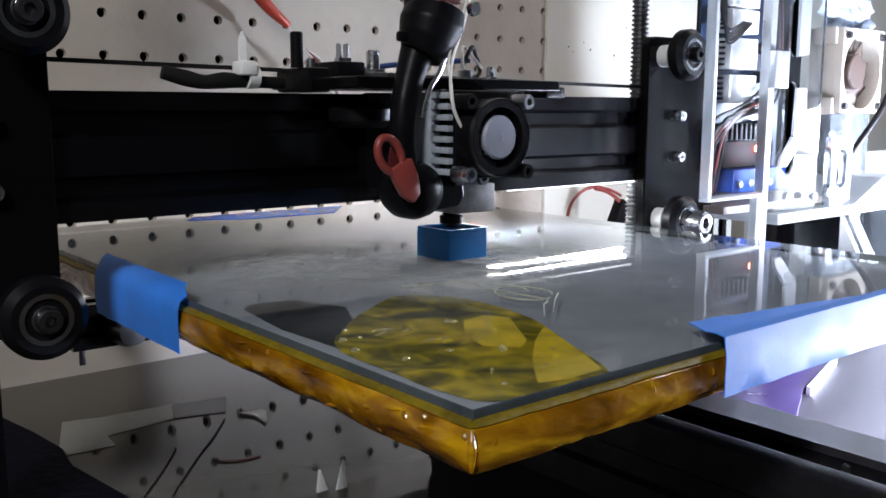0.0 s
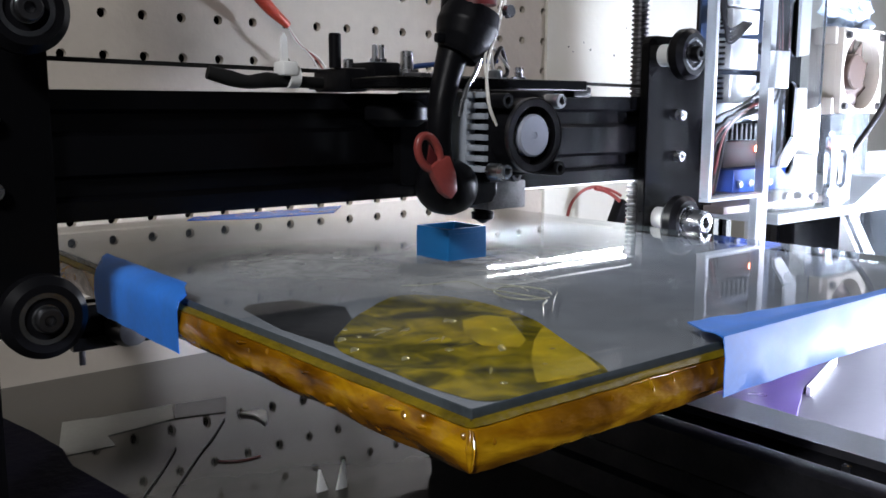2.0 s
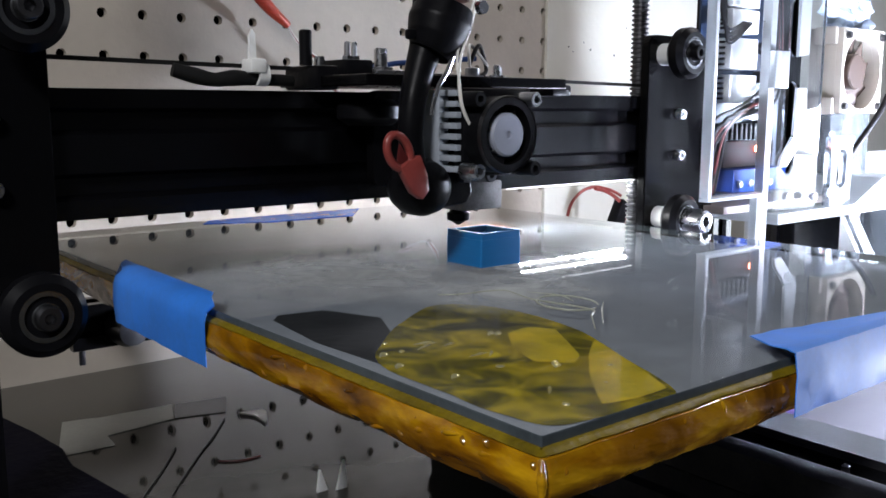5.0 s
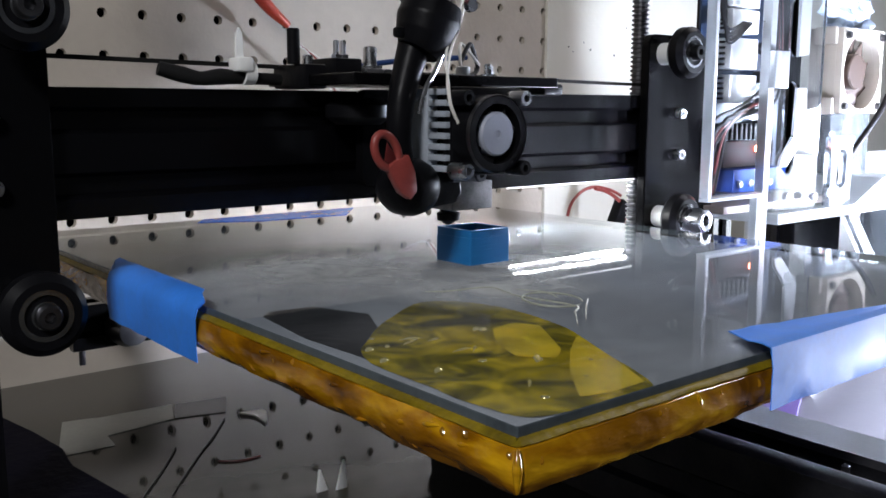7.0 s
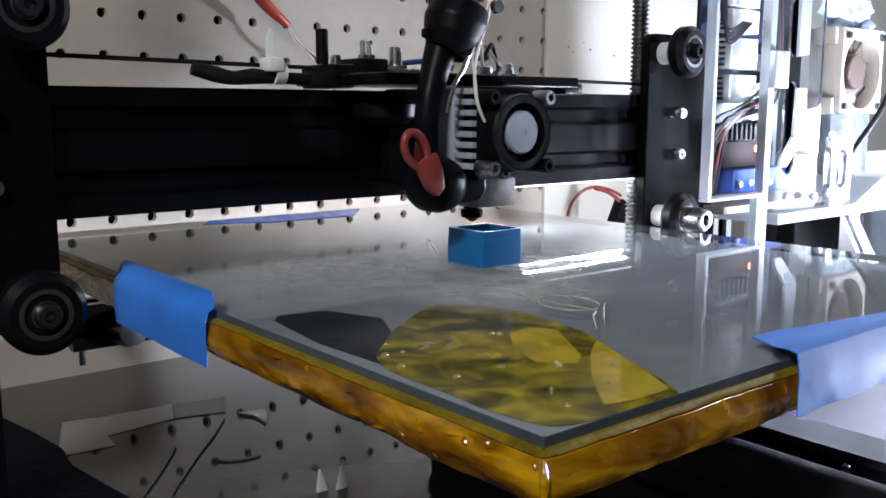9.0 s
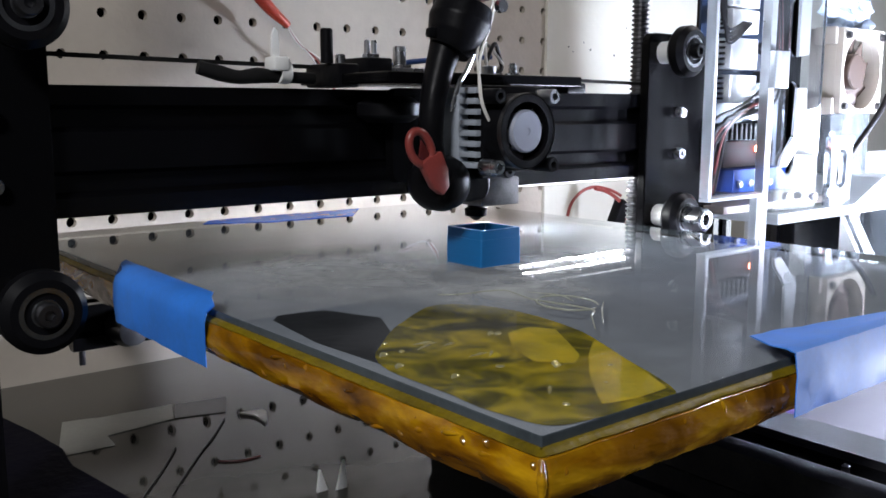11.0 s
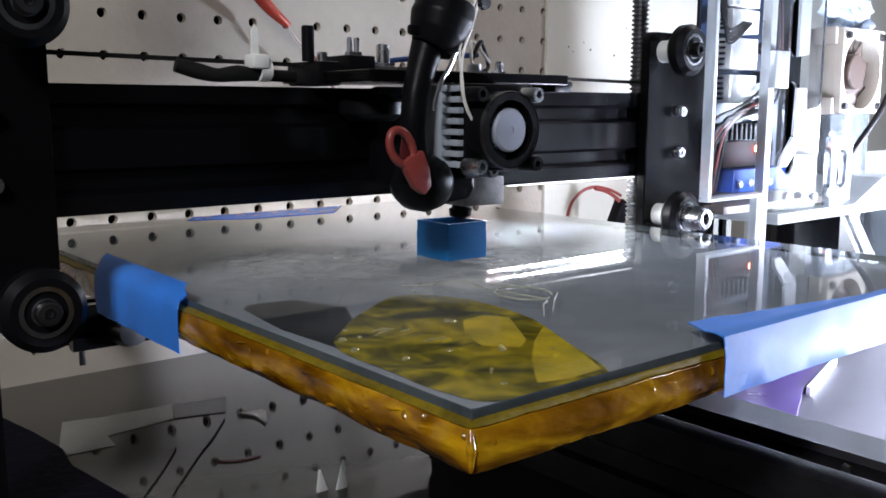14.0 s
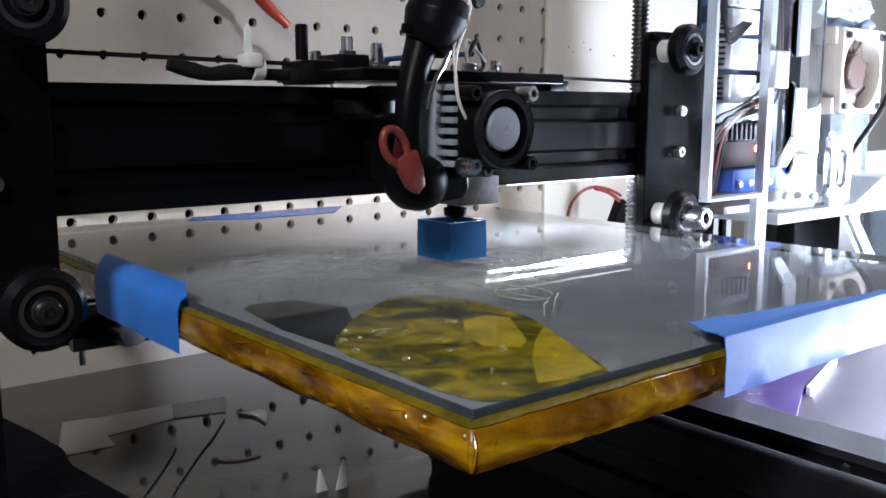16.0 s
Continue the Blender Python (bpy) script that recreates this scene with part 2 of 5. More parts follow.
# ---- mesh helpers ----
def mesh_of(name, bm, material, smooth=False):
    me = bpy.data.meshes.new(name)
    bmesh.ops.recalc_face_normals(bm, faces=bm.faces[:])
    bm.to_mesh(me)
    bm.free()
    me.materials.append(material)
    if smooth:
        for f in me.polygons:
            f.use_smooth = True
        me.set_sharp_from_angle(angle=radians(38))
    return me


def part(name, bm, material, parent, label="", smooth=True):
    ob = new(name, mesh_of(name, bm, material, smooth))
    if parent is not None:
        ob.parent = parent
        root = parent if parent.parent is None else parent.parent
        ob.data.transform(Matrix.Translation(-Vector(root["base"])))
    if label:
        ob["label"] = label
    return ob


def thing(name, base, label, category, group="", kind=""):
    ob = new(name)
    ob.empty_display_size = 0.01
    ob.location = base
    ob["base"] = list(base)
    return tagged(ob, label, category, group, kind)


def solo(name, bm, material, label, category, group="", kind="", smooth=True):
    ob = new(name, mesh_of(name, bm, material, smooth))
    return tagged(ob, label, category, group, kind)


def join(*bms):
    out = bmesh.new()
    for b in bms:
        me = bpy.data.meshes.new("tmp")
        b.to_mesh(me)
        b.free()
        out.from_mesh(me)
        bpy.data.meshes.remove(me)
    return out


def box(x0, x1, y0, y1, z0, z1, bevel=0.0004, seg=2):
    bm = bmesh.new()
    bmesh.ops.create_cube(bm, size=1)
    bmesh.ops.transform(bm, matrix=Matrix.Translation(((x0 + x1) / 2, (y0 + y1) / 2, (z0 + z1) / 2)) @ Matrix.Diagonal((x1 - x0, y1 - y0, z1 - z0, 1)), verts=bm.verts)
    if bevel:
        bmesh.ops.bevel(bm, geom=bm.edges[:], offset=bevel, segments=seg, affect="EDGES", profile=0.5)
    return bm


def lathe(profile, where, axis="y", n=40):
    """Turned solid: profile of (radius, along the axis); closed if it starts and ends on the axis."""
    bm = bmesh.new()
    rings = []
    for r, a in profile:
        if r < 1e-7:
            rings.append([bm.verts.new((0, 0, a))])
        else:
            rings.append([bm.verts.new((r * math.cos(2 * math.pi * i / n), r * math.sin(2 * math.pi * i / n), a)) for i in range(n)])
    for A, B in zip(rings, rings[1:]):
        for i in range(n):
            j = (i + 1) % n
            if len(A) == 1 and len(B) == 1:
                continue
            if len(A) == 1:
                bm.faces.new((A[0], B[i], B[j]))
            elif len(B) == 1:
                bm.faces.new((A[i], B[0], A[j]))
            else:
                bm.faces.new((A[i], B[i], B[j], A[j]))
    turn = {"z": Matrix(), "y": Matrix.Rotation(radians(-90), 4, "X"), "x": Matrix.Rotation(radians(90), 4, "Y")}[axis]
    bmesh.ops.transform(bm, matrix=Matrix.Translation(where) @ turn, verts=bm.verts)
    return bm


def tube(points, radius, n=10, samples=8):
    """A round cable along a smooth line through the points; radius one number or one for each point."""
    pts = [Vector(p) for p in points]
    rad = [radius] * len(pts) if isinstance(radius, (int, float)) else list(radius)
    line, rr = [], []
    for i in range(len(pts) - 1):
        a, b, c, d = pts[max(i - 1, 0)], pts[i], pts[i + 1], pts[min(i + 2, len(pts) - 1)]
        for k in range(samples):
            t = k / samples
            line.append(0.5 * ((2 * b) + (c - a) * t + (2 * a - 5 * b + 4 * c - d) * t * t + (3 * b - a - 3 * c + d) * t ** 3))
            rr.append(rad[i] + (rad[i + 1] - rad[i]) * t)
    line.append(pts[-1])
    rr.append(rad[-1])
    bm = bmesh.new()
    rings = []
    side = Vector((0.31, 0.77, 0.55))
    for i, p in enumerate(line):
        way = (line[min(i + 1, len(line) - 1)] - line[max(i - 1, 0)]).normalized()
        u = (side - way * side.dot(way)).normalized()
        side = u
        v = way.cross(u)
        rings.append([bm.verts.new(p + rr[i] * (math.cos(2 * math.pi * k / n) * u + math.sin(2 * math.pi * k / n) * v)) for k in range(n)])
    for A, B in zip(rings, rings[1:]):
        for k in range(n):
            bm.faces.new((A[k], A[(k + 1) % n], B[(k + 1) % n], B[k]))
    bm.faces.new(rings[0][::-1])
    bm.faces.new(rings[-1])
    return bm


def prism(outline, a0, a1, axis="y", bevel=0.0):
    """A flat outline pushed through along an axis. axis y: outline in x, z; x: in y, z; z: in x, y."""
    bm = bmesh.new()
    def at(u, v, a):
        return {"y": (u, a, v), "x": (a, u, v), "z": (u, v, a)}[axis]
    A = [bm.verts.new(at(u, v, a0)) for u, v in outline]
    B = [bm.verts.new(at(u, v, a1)) for u, v in outline]
    bm.faces.new(A)
    bm.faces.new(B[::-1])
    for i in range(len(A)):
        j = (i + 1) % len(A)
        bm.faces.new((A[i], B[i], B[j], A[j]))
    if bevel:
        bmesh.ops.recalc_face_normals(bm, faces=bm.faces[:])
        sharp = [e for e in bm.edges if len(e.link_faces) == 2 and e.calc_face_angle() > 0.7]
        bmesh.ops.bevel(bm, geom=sharp, offset=bevel, segments=2, affect="EDGES", profile=0.5)
    return bm


def rounded(u0, u1, v0, v1, r, n=5):
    out = []
    for cu, cv, a0 in ((u1 - r, v1 - r, 0), (u0 + r, v1 - r, 90), (u0 + r, v0 + r, 180), (u1 - r, v0 + r, 270)):
        for k in range(n + 1):
            a = radians(a0 + 90 * k / n)
            out.append((cu + r * math.cos(a), cv + r * math.sin(a)))
    return out


def pierced(u0, u1, v0, v1, holes, a0, a1, axis="y", n=16):
    """A sheet with round holes (u, v, radius) that go right through it, built cell by cell."""
    bm = bmesh.new()
    def at(u, v, a):
        return {"y": (u, a, v), "x": (a, u, v), "z": (u, v, a)}[axis]
    us = sorted({u0, u1, *[round((p + q) / 2, 6) for p, q in zip(sorted({h[0] for h in holes}), sorted({h[0] for h in holes})[1:])]})
    vs = sorted({v0, v1, *[round((p + q) / 2, 6) for p, q in zip(sorted({h[1] for h in holes}), sorted({h[1] for h in holes})[1:])]})
    for ua, ub in zip(us, us[1:]):
        for va, vb in zip(vs, vs[1:]):
            inside = [h for h in holes if ua < h[0] < ub and va < h[1] < vb]
            if not inside:
                for a in (a0, a1):
                    bm.faces.new([bm.verts.new(at(u, v, a)) for u, v in ((ua, va), (ub, va), (ub, vb), (ua, vb))])
                continue
            hu, hv, r = inside[0]
            ring, outer = [], []
            for k in range(n):
                a = 2 * math.pi * (k + 0.5) / n
                c, s = math.cos(a), math.sin(a)
                ring.append((hu + r * c, hv + r * s))
                reach = min(((ub - hu) / c if c > 1e-9 else (ua - hu) / c if c < -1e-9 else 9), ((vb - hv) / s if s > 1e-9 else (va - hv) / s if s < -1e-9 else 9))
                outer.append((hu + reach * c, hv + reach * s))
            corners = {0: (ub, vb), 1: (ua, vb), 2: (ua, va), 3: (ub, va)}
            for a in (a0, a1):
                R = [bm.verts.new(at(u, v, a)) for u, v in ring]
                O = [bm.verts.new(at(u, v, a)) for u, v in outer]
                for k in range(n):
                    j = (k + 1) % n
                    loop = [R[k], O[k]]
                    p, q = outer[k], outer[j]
                    if abs(p[0] - q[0]) > 1e-7 and abs(p[1] - q[1]) > 1e-7:
                        cu = p[0] if p[0] in (ua, ub) or min(abs(p[0] - ua), abs(p[0] - ub)) < 1e-7 else q[0]
                        cv = p[1] if min(abs(p[1] - va), abs(p[1] - vb)) < 1e-7 else q[1]
                        loop.append(bm.verts.new(at(cu, cv, a)))
                    loop += [O[j], R[j]]
                    bm.faces.new(loop)
            A = [bm.verts.new(at(u, v, a0)) for u, v in ring]
            B = [bm.verts.new(at(u, v, a1)) for u, v in ring]
            for k in range(n):
                bm.faces.new((A[k], A[(k + 1) % n], B[(k + 1) % n], B[k]))
    for (ua, va), (ub, vb) in (((u0, v0), (u1, v0)), ((u1, v0), (u1, v1)), ((u1, v1), (u0, v1)), ((u0, v1), (u0, v0))):
        bm.faces.new([bm.verts.new(at(*q)) for q in ((ua, va, a0), (ub, vb, a0), (ub, vb, a1), (ua, va, a1))])
    bmesh.ops.remove_doubles(bm, verts=bm.verts[:], dist=1e-6)
    return bm


# ---- the setting ----
BED_Z = 0.1045
BENCH_Z = 0.0021
WALL_Y = 0.5725
PEG_X, PEG_Z, PITCH = 0.2006, BED_Z + 0.1208, 0.0254

solo("bench_top", box(-0.6, 1.5, -0.35, WALL_Y + 0.03, -0.03, BENCH_Z, 0.002), BENCH, "dark glossy bench top reflecting the pegboard", "bench", kind="structure")
peg_holes = [(PEG_X + i * PITCH, PEG_Z + k * PITCH, 0.0031) for i in range(-16, 16) for k in range(-8, 12)]
solo("wall_pegboard", pierced(-0.25, 0.590, BENCH_Z, 0.53, peg_holes, WALL_Y, WALL_Y + 0.005), PEG, "greyish tan pegboard with rows of round holes", "pegboard", kind="structure", smooth=False)
# black backing puts the shade seen through the peg holes into its colour
solo("wall_behind_pegboard", box(-0.6, 1.5, WALL_Y + 0.022, WALL_Y + 0.03, 0.0, 1.6, 0), PLASTIC, "black sheet in place of the shaded space behind the pegboard", "wall", kind="structure")
PANEL_Y = WALL_Y - 0.004
drywall = solo("wall_panel", box(0.5832, 1.5, PANEL_Y, WALL_Y - 0.0005, BENCH_Z, 1.6, 0.0005), DRYWALL, "off-white painted board with small nail holes beside the pegboard", "wall panel", kind="structure", smooth=False)
drywall["base"] = (0.0, 0.0, 0.0)
# black discs on the board in place of the shade inside small nail holes
for x, zz, r in ((0.6103, 0.2220, 0.0011), (0.6161, 0.2181, 0.0008), (0.6298, 0.2267, 0.0008), (0.6390, 0.2205, 0.0013), (0.6721, 0.2166, 0.0013), (0.6886, 0.2424, 0.0010), (0.6993, 0.2682, 0.0011)):
    part("nail_hole", lathe([(0, -0.0002), (r * 0.7, -0.0002), (r, 0.0002), (0, 0.0008)], (x, PANEL_Y, zz), "y", 9), PLASTIC, drywall, smooth=False)
solo("wall_left", box(-0.63, -0.6, -1.6, WALL_Y + 0.03, -0.75, 1.6, 0), ROOM, "plain dim painted wall", "wall", kind="structure")
solo("wall_right", box(1.5, 1.53, -1.6, WALL_Y + 0.03, -0.75, 1.6, 0), ROOM, "plain dim painted wall", "wall", kind="structure")
solo("wall_front", box(-0.6, 1.5, -1.63, -1.6, -0.75, 1.6, 0), ROOM, "plain dim painted wall", "wall", kind="structure")
solo("wall_above_pegboard", box(-0.6, 0.586, WALL_Y + 0.006, WALL_Y + 0.022, 0.531, 1.6, 0), ROOM, "plain dim painted wall", "wall", kind="structure")
solo("ceiling", box(-0.63, 1.53, -1.63, WALL_Y + 0.03, 1.6, 1.63, 0), ROOM, "plain ceiling", "ceiling", kind="structure")
solo("floor", box(-0.63, 1.53, -1.63, WALL_Y + 0.03, -0.78, -0.75, 0), ROOM, "plain dim floor", "floor", kind="structure")

# ---- fixed frame of the printer ----


def extrusion_outline(w, h):
    """Slotted bar, cross-section w x h, with a vee slot every 20 mm."""
    s, d = 0.0031, 0.0042
    out = []
    def side(length, place):
        count = max(1, round(length / 0.02))
        step = length / count
        for k in range(count):
            c = (k + 0.5) * step
            for u, v in ((c - 0.0047, 0), (c - s, 0.0018), (c - s * 1.5, d), (c + s * 1.5, d), (c + s, 0.0018), (c + 0.0047, 0)):
                out.append(place(u, v))
    out.append((0, 0))
    side(w, lambda u, v: (u, v))
    out.append((w, 0))
    side(h, lambda u, v: (w - v, u))
    out.append((w, h))
    side(w, lambda u, v: (w - u, h - v))
    out.append((0, h))
    side(h, lambda u, v: (v, h - u))
    return out


def extrusion(axis, u0, v0, w, h, a0, a1):
    return prism([(u0 + u, v0 + v) for u, v in extrusion_outline(w, h)], a0, a1, axis)


rail = thing("bed_rail", (0.31, 0.3, 0.0), "wide black slotted aluminium rail under the print bed", "rail")
part("bar", prism([(0.288, BENCH_Z), (0.342, BENCH_Z), (0.342, 0.0395), (0.3395, 0.0415), (0.3395, 0.044), (0.3165, 0.044), (0.3145, 0.0415), (0.3165, 0.0385), (0.3165, 0.036), (0.2975, 0.036), (0.2975, 0.0385), (0.2995, 0.0415), (0.2975, 0.044), (0.2910, 0.044), (0.288, 0.0425), (0.288, 0.028), (0.291, 0.026), (0.291, 0.017), (0.288, 0.015)], -0.05, 0.37, "y"), RAILM, rail)
for x, y in ((0.3120, 0.1500), (0.3020, 0.1385)):
    part("rail_screw", lathe([(0, 0), (0.0017, 0), (0.0017, 0.0046), (0.0010, 0.0050), (0, 0.0046)], (x, y, 0.036), "z", 16), STEEL, rail)
cross = thing("frame_crossbar", (0.27, 0.45, 0.0), "black slotted crossbar of the printer frame", "frame bar")
part("bar", extrusion("x", 0.44, 0.052, 0.02, 0.022, 0.132, 0.262), BLACK, cross)
part("end_cap", lathe([(0, -0.004), (0.007, -0.003), (0.009, 0.004), (0.009, 0.012), (0, 0.012)], (0.157, 0.43, 0.061), "y"), DARKSTEEL, cross, "grey rounded end")
part("bolt", lathe([(0, 0), (0.0016, 0), (0.0016, 0.010), (0, 0.010)], (0.139, 0.45, 0.0425), "z", 12), DARKSTEEL, cross)

screw_thing = thing("lead_screw", (0.430, 0.345, 0.0), "black threaded vertical lead screw", "lead screw")


def thread(x, y, z0, z1, r, pitch):
    bm = bmesh.new()
    n, rings = 14, []
    turns = (z1 - z0) / pitch
    steps = int(turns * 4)
    for i in range(steps + 1):
        z = z0 + (z1 - z0) * i / steps
        rings.append([bm.verts.new((x + (r if i % 4 in (0, 1) else r * 0.74) * math.cos(2 * math.pi * k / n), y + (r if i % 4 in (0, 1) else r * 0.74) * math.sin(2 * math.pi * k / n), z + pitch * k / n * 0.4)) for k in range(n)])
    for A, B in zip(rings, rings[1:]):
        for k in range(n):
            bm.faces.new((A[k], A[(k + 1) % n], B[(k + 1) % n], B[k]))
    bm.faces.new(rings[0][::-1])
    bm.faces.new(rings[-1])
    return bm


part("thread", thread(0.430, 0.345, 0.02, 0.44, 0.0050, 0.0026), DARKSTEEL, screw_thing)
part("coupler", lathe([(0, 0), (0.0085, 0), (0.0095, 0.001), (0.0095, 0.024), (0.0085, 0.025), (0, 0.025)], (0.430, 0.345, BENCH_Z), "z"), STEEL, screw_thing)

posts = []
# two posts of the printer frame; the third is added as dark backing for the slots
for px, py in ((0.0690, 0.352), (0.522, 0.345), (0.628, 0.362)):
    post = thing("upright_post", (px, py, 0.0), "black slotted upright post", "frame post", "upright posts")
    part("bar", extrusion("z", px - 0.01, py, 0.02, 0.02, BENCH_Z, 0.46), BLACK, post)

# ---- gantry that climbs ----
GANTRY = thing("gantry", (0.25, 0.335, 0.15), "black slotted crossbeam with end plates and wheels", "gantry")
B0, B1 = 0.1284, 0.1740
part("beam", extrusion("x", 0.325, B0, 0.02, B1 - B0, 0.03, 0.455), BLACK, GANTRY)
part("belt", prism([(0.05, 0.1846), (0.44, 0.1790), (0.44, 0.1806), (0.05, 0.1862)], 0.3335, 0.3355, "y"), BELT, GANTRY, "thin black toothed belt")
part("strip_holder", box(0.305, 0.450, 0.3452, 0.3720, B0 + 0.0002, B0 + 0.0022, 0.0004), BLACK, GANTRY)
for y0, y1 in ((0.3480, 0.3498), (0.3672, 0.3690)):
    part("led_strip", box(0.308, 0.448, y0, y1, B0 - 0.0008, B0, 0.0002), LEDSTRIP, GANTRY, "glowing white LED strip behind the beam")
# glowing line stands in for light caught on the beam's lower front edge
part("strip_diffuser", box(0.308, 0.405, 0.3254, 0.3262, B0 - 0.0007, B0 - 0.0001, 0.0001), BEAMGLOW, GANTRY, "thin glowing line in place of light on the lower beam edge")
for x0, x1 in ((0.018, 0.0932), (0.406, 0.470)):
    part("end_plate", prism(rounded(x0, x1, 0.092, 0.207, 0.006), 0.319, 0.3245, "y", 0.0006), PLATE, GANTRY, smooth=False)


def wheel(x, z, parent):
    y = 0.303
    tyre = part("wheel", lathe([(0.0085, -0.0052), (0.0110, -0.0052), (0.0136, -0.0024), (0.0136, 0.0024), (0.0110, 0.0052), (0.0085, 0.0052), (0.0085, -0.0052)], (x, y, z), "y", 48), RUBBER, parent)
    part("bearing", join(lathe([(0.0068, -0.0049), (0.0084, -0.0049), (0.0084, 0.0046), (0.0068, 0.0046), (0.0068, -0.0049)], (x, y, z), "y", 48), lathe([(0.0030, -0.0049), (0.0046, -0.0049), (0.0046, 0.0046), (0.0030, 0.0046), (0.0030, -0.0049)], (x, y, z), "y", 40)), BEARING, tyre, "steel bearing rings")
    part("shield", lathe([(0.0046, -0.0042), (0.0068, -0.0042), (0.0068, 0.0040), (0.0046, 0.0040), (0.0046, -0.0042)], (x, y, z), "y", 40), PLASTIC, tyre, "black bearing shield")
    part("bolt", join(lathe([(0.0018, -0.0088), (0.0036, -0.0088), (0.0042, -0.0080), (0.0042, -0.0050), (0, -0.0050)], (x, y, z), "y", 24), lathe([(0, -0.0068), (0.0018, -0.0068), (0.0018, -0.0088)], (x, y, z), "y", 6)), PLASTIC if z > 0.19 and x > 0.3 else DARKSTEEL, tyre, "dark socket-head bolt")
    part("spacer", lathe([(0.0026, 0.0056), (0.0060, 0.0056), (0.0060, 0.0158), (0.0026, 0.0158)], (x, y, z), "y"), NYLON, tyre, "white nylon spacer")


for x, z in ((0.082, 0.1015), (0.082, 0.1975), (0.418, 0.1070), (0.418, 0.1965)):
    wheel(x, z, GANTRY)
part("eccentric_nut", lathe([(0.0030, 0.2905), (0.0030, 0.2865), (0.0052, 0.2860), (0.0062, 0.2870), (0.0066, 0.2910), (0.0066, 0.2975), (0, 0.2975)], (0.418, 0, 0.1070), "y", 32), STEEL, GANTRY, "shiny steel eccentric nut")
for x in (0.0735, 0.434):
    for z in (0.1410, 0.1640):
        part("plate_bolt", join(lathe([(0.0014, -0.0040), (0.0027, -0.0040), (0.0030, -0.0034), (0.0030, 0), (0, 0)], (x, 0.319, z), "y", 24), lathe([(0, -0.002), (0.0014, -0.002), (0.0014, -0.0040)], (x, 0.319, z), "y", 6)), STEEL, GANTRY, "steel socket-head bolt")

# ---- print carriage with the hot end ----
CAR = thing("print_carriage", (0.2134, 0.264, 0.124), "black print carriage with fan, hot end and cables", "print head")
part("top_plate", prism([(0.172, 0.254), (0.268, 0.254), (0.270, 0.256), (0.270, 0.3105), (0.268, 0.3125), (0.172, 0.3125)], 0.1748, 0.1788, "z", 0.0005), PLATE, CAR, "flat black plate", smooth=False)
part("back_plate", prism(rounded(0.215, 0.262, 0.1345, 0.1745, 0.004), 0.3125, 0.3180, "y", 0.0005), PLATE, CAR, smooth=False)
part("guide_wheel", lathe([(0, -0.005), (0.0085, -0.005), (0.0125, -0.0022), (0.0125, 0.0022), (0.0085, 0.005), (0, 0.005)], (0.1990, 0.292, 0.1657), "z", 40), RUBBER, CAR)
# heat sink, fan and shroud
sink = part("heat_sink", box(0.1974, 0.2020, 0.2475, 0.2640, 0.1456, 0.1736, 0.0005), ALU, CAR, "grey finned aluminium heat sink")
part("core", box(0.2021, 0.2280, 0.2425, 0.2640, 0.1455, 0.1738, 0.0003), PLASTIC, sink)
for k in range(8):
    part("fin", box(0.1974, 0.2019, 0.2380, 0.2474, 0.1456 + k * 0.0037, 0.1456 + k * 0.0037 + 0.0020, 0.0002), ALU, sink)
part("shroud", join(box(0.1995, 0.2295, 0.2365, 0.2420, 0.1440, 0.1742, 0.0008), box(0.2285, 0.2310, 0.2365, 0.262, 0.1440, 0.1742, 0.0006)), PLASTIC, CAR)
fan_ring = part("cooling_fan", lathe([(0.0102, -0.0045), (0.0127, -0.0045), (0.0131, -0.004), (0.0131, 0.0045), (0.0102, 0.0045), (0.0102, -0.0045)], (0.2121, 0.2320, 0.1584), "y", 56), PLASTIC, CAR, "small round black cooling fan")
part("fan_back", lathe([(0, 0.003), (0.0108, 0.003), (0.0108, 0.0042), (0, 0.0042)], (0.2121, 0.2320, 0.1584), "y"), PLASTIC, fan_ring)
for sx in (-1, 1):
    for sz in (-1, 1):
        ex, ez = 0.2121 + sx * 0.0131, 0.1584 + sz * 0.0120
        part("mounting_ear", join(lathe([(0.0013, -0.0045), (0.0024, -0.0045), (0.0026, -0.004), (0.0026, 0.004), (0.0013, 0.004), (0.0013, -0.0045)], (ex, 0.2320, ez), "y", 20)), STEEL if sx == sz else PLASTIC, fan_ring)
part("rim", lathe([(0.0131, -0.0047), (0.0133, -0.0040), (0.0133, -0.0030), (0.0131, -0.0030), (0.0131, -0.0040)], (0.2121, 0.2320, 0.1584), "y", 48), DARKSTEEL, fan_ring, "thin pale rim")
blades = []
for k in range(7):
    a = 2 * math.pi * k / 7
    b = box(0.0070, 0.0100, -0.0012, 0.0012, -0.0030, 0.0030, 0.0003)
    bmesh.ops.transform(b, matrix=Matrix.Translation((0.2121, 0.2322, 0.1584)) @ Matrix.Rotation(a, 4, "Y") @ Matrix.Rotation(0.6, 4, "X"), verts=b.verts)
    blades.append(b)
part("blades", join(*blades), PLASTIC, fan_ring)
part("hub", lathe([(0, -0.0040), (0.0012, -0.0040), (0.0013, -0.0043), (0.0068, -0.0043), (0.0075, -0.0036), (0.0075, 0.002), (0, 0.002)], (0.2121, 0.2320, 0.1584), "y", 40), HUB, fan_ring, "pale grey fan hub")
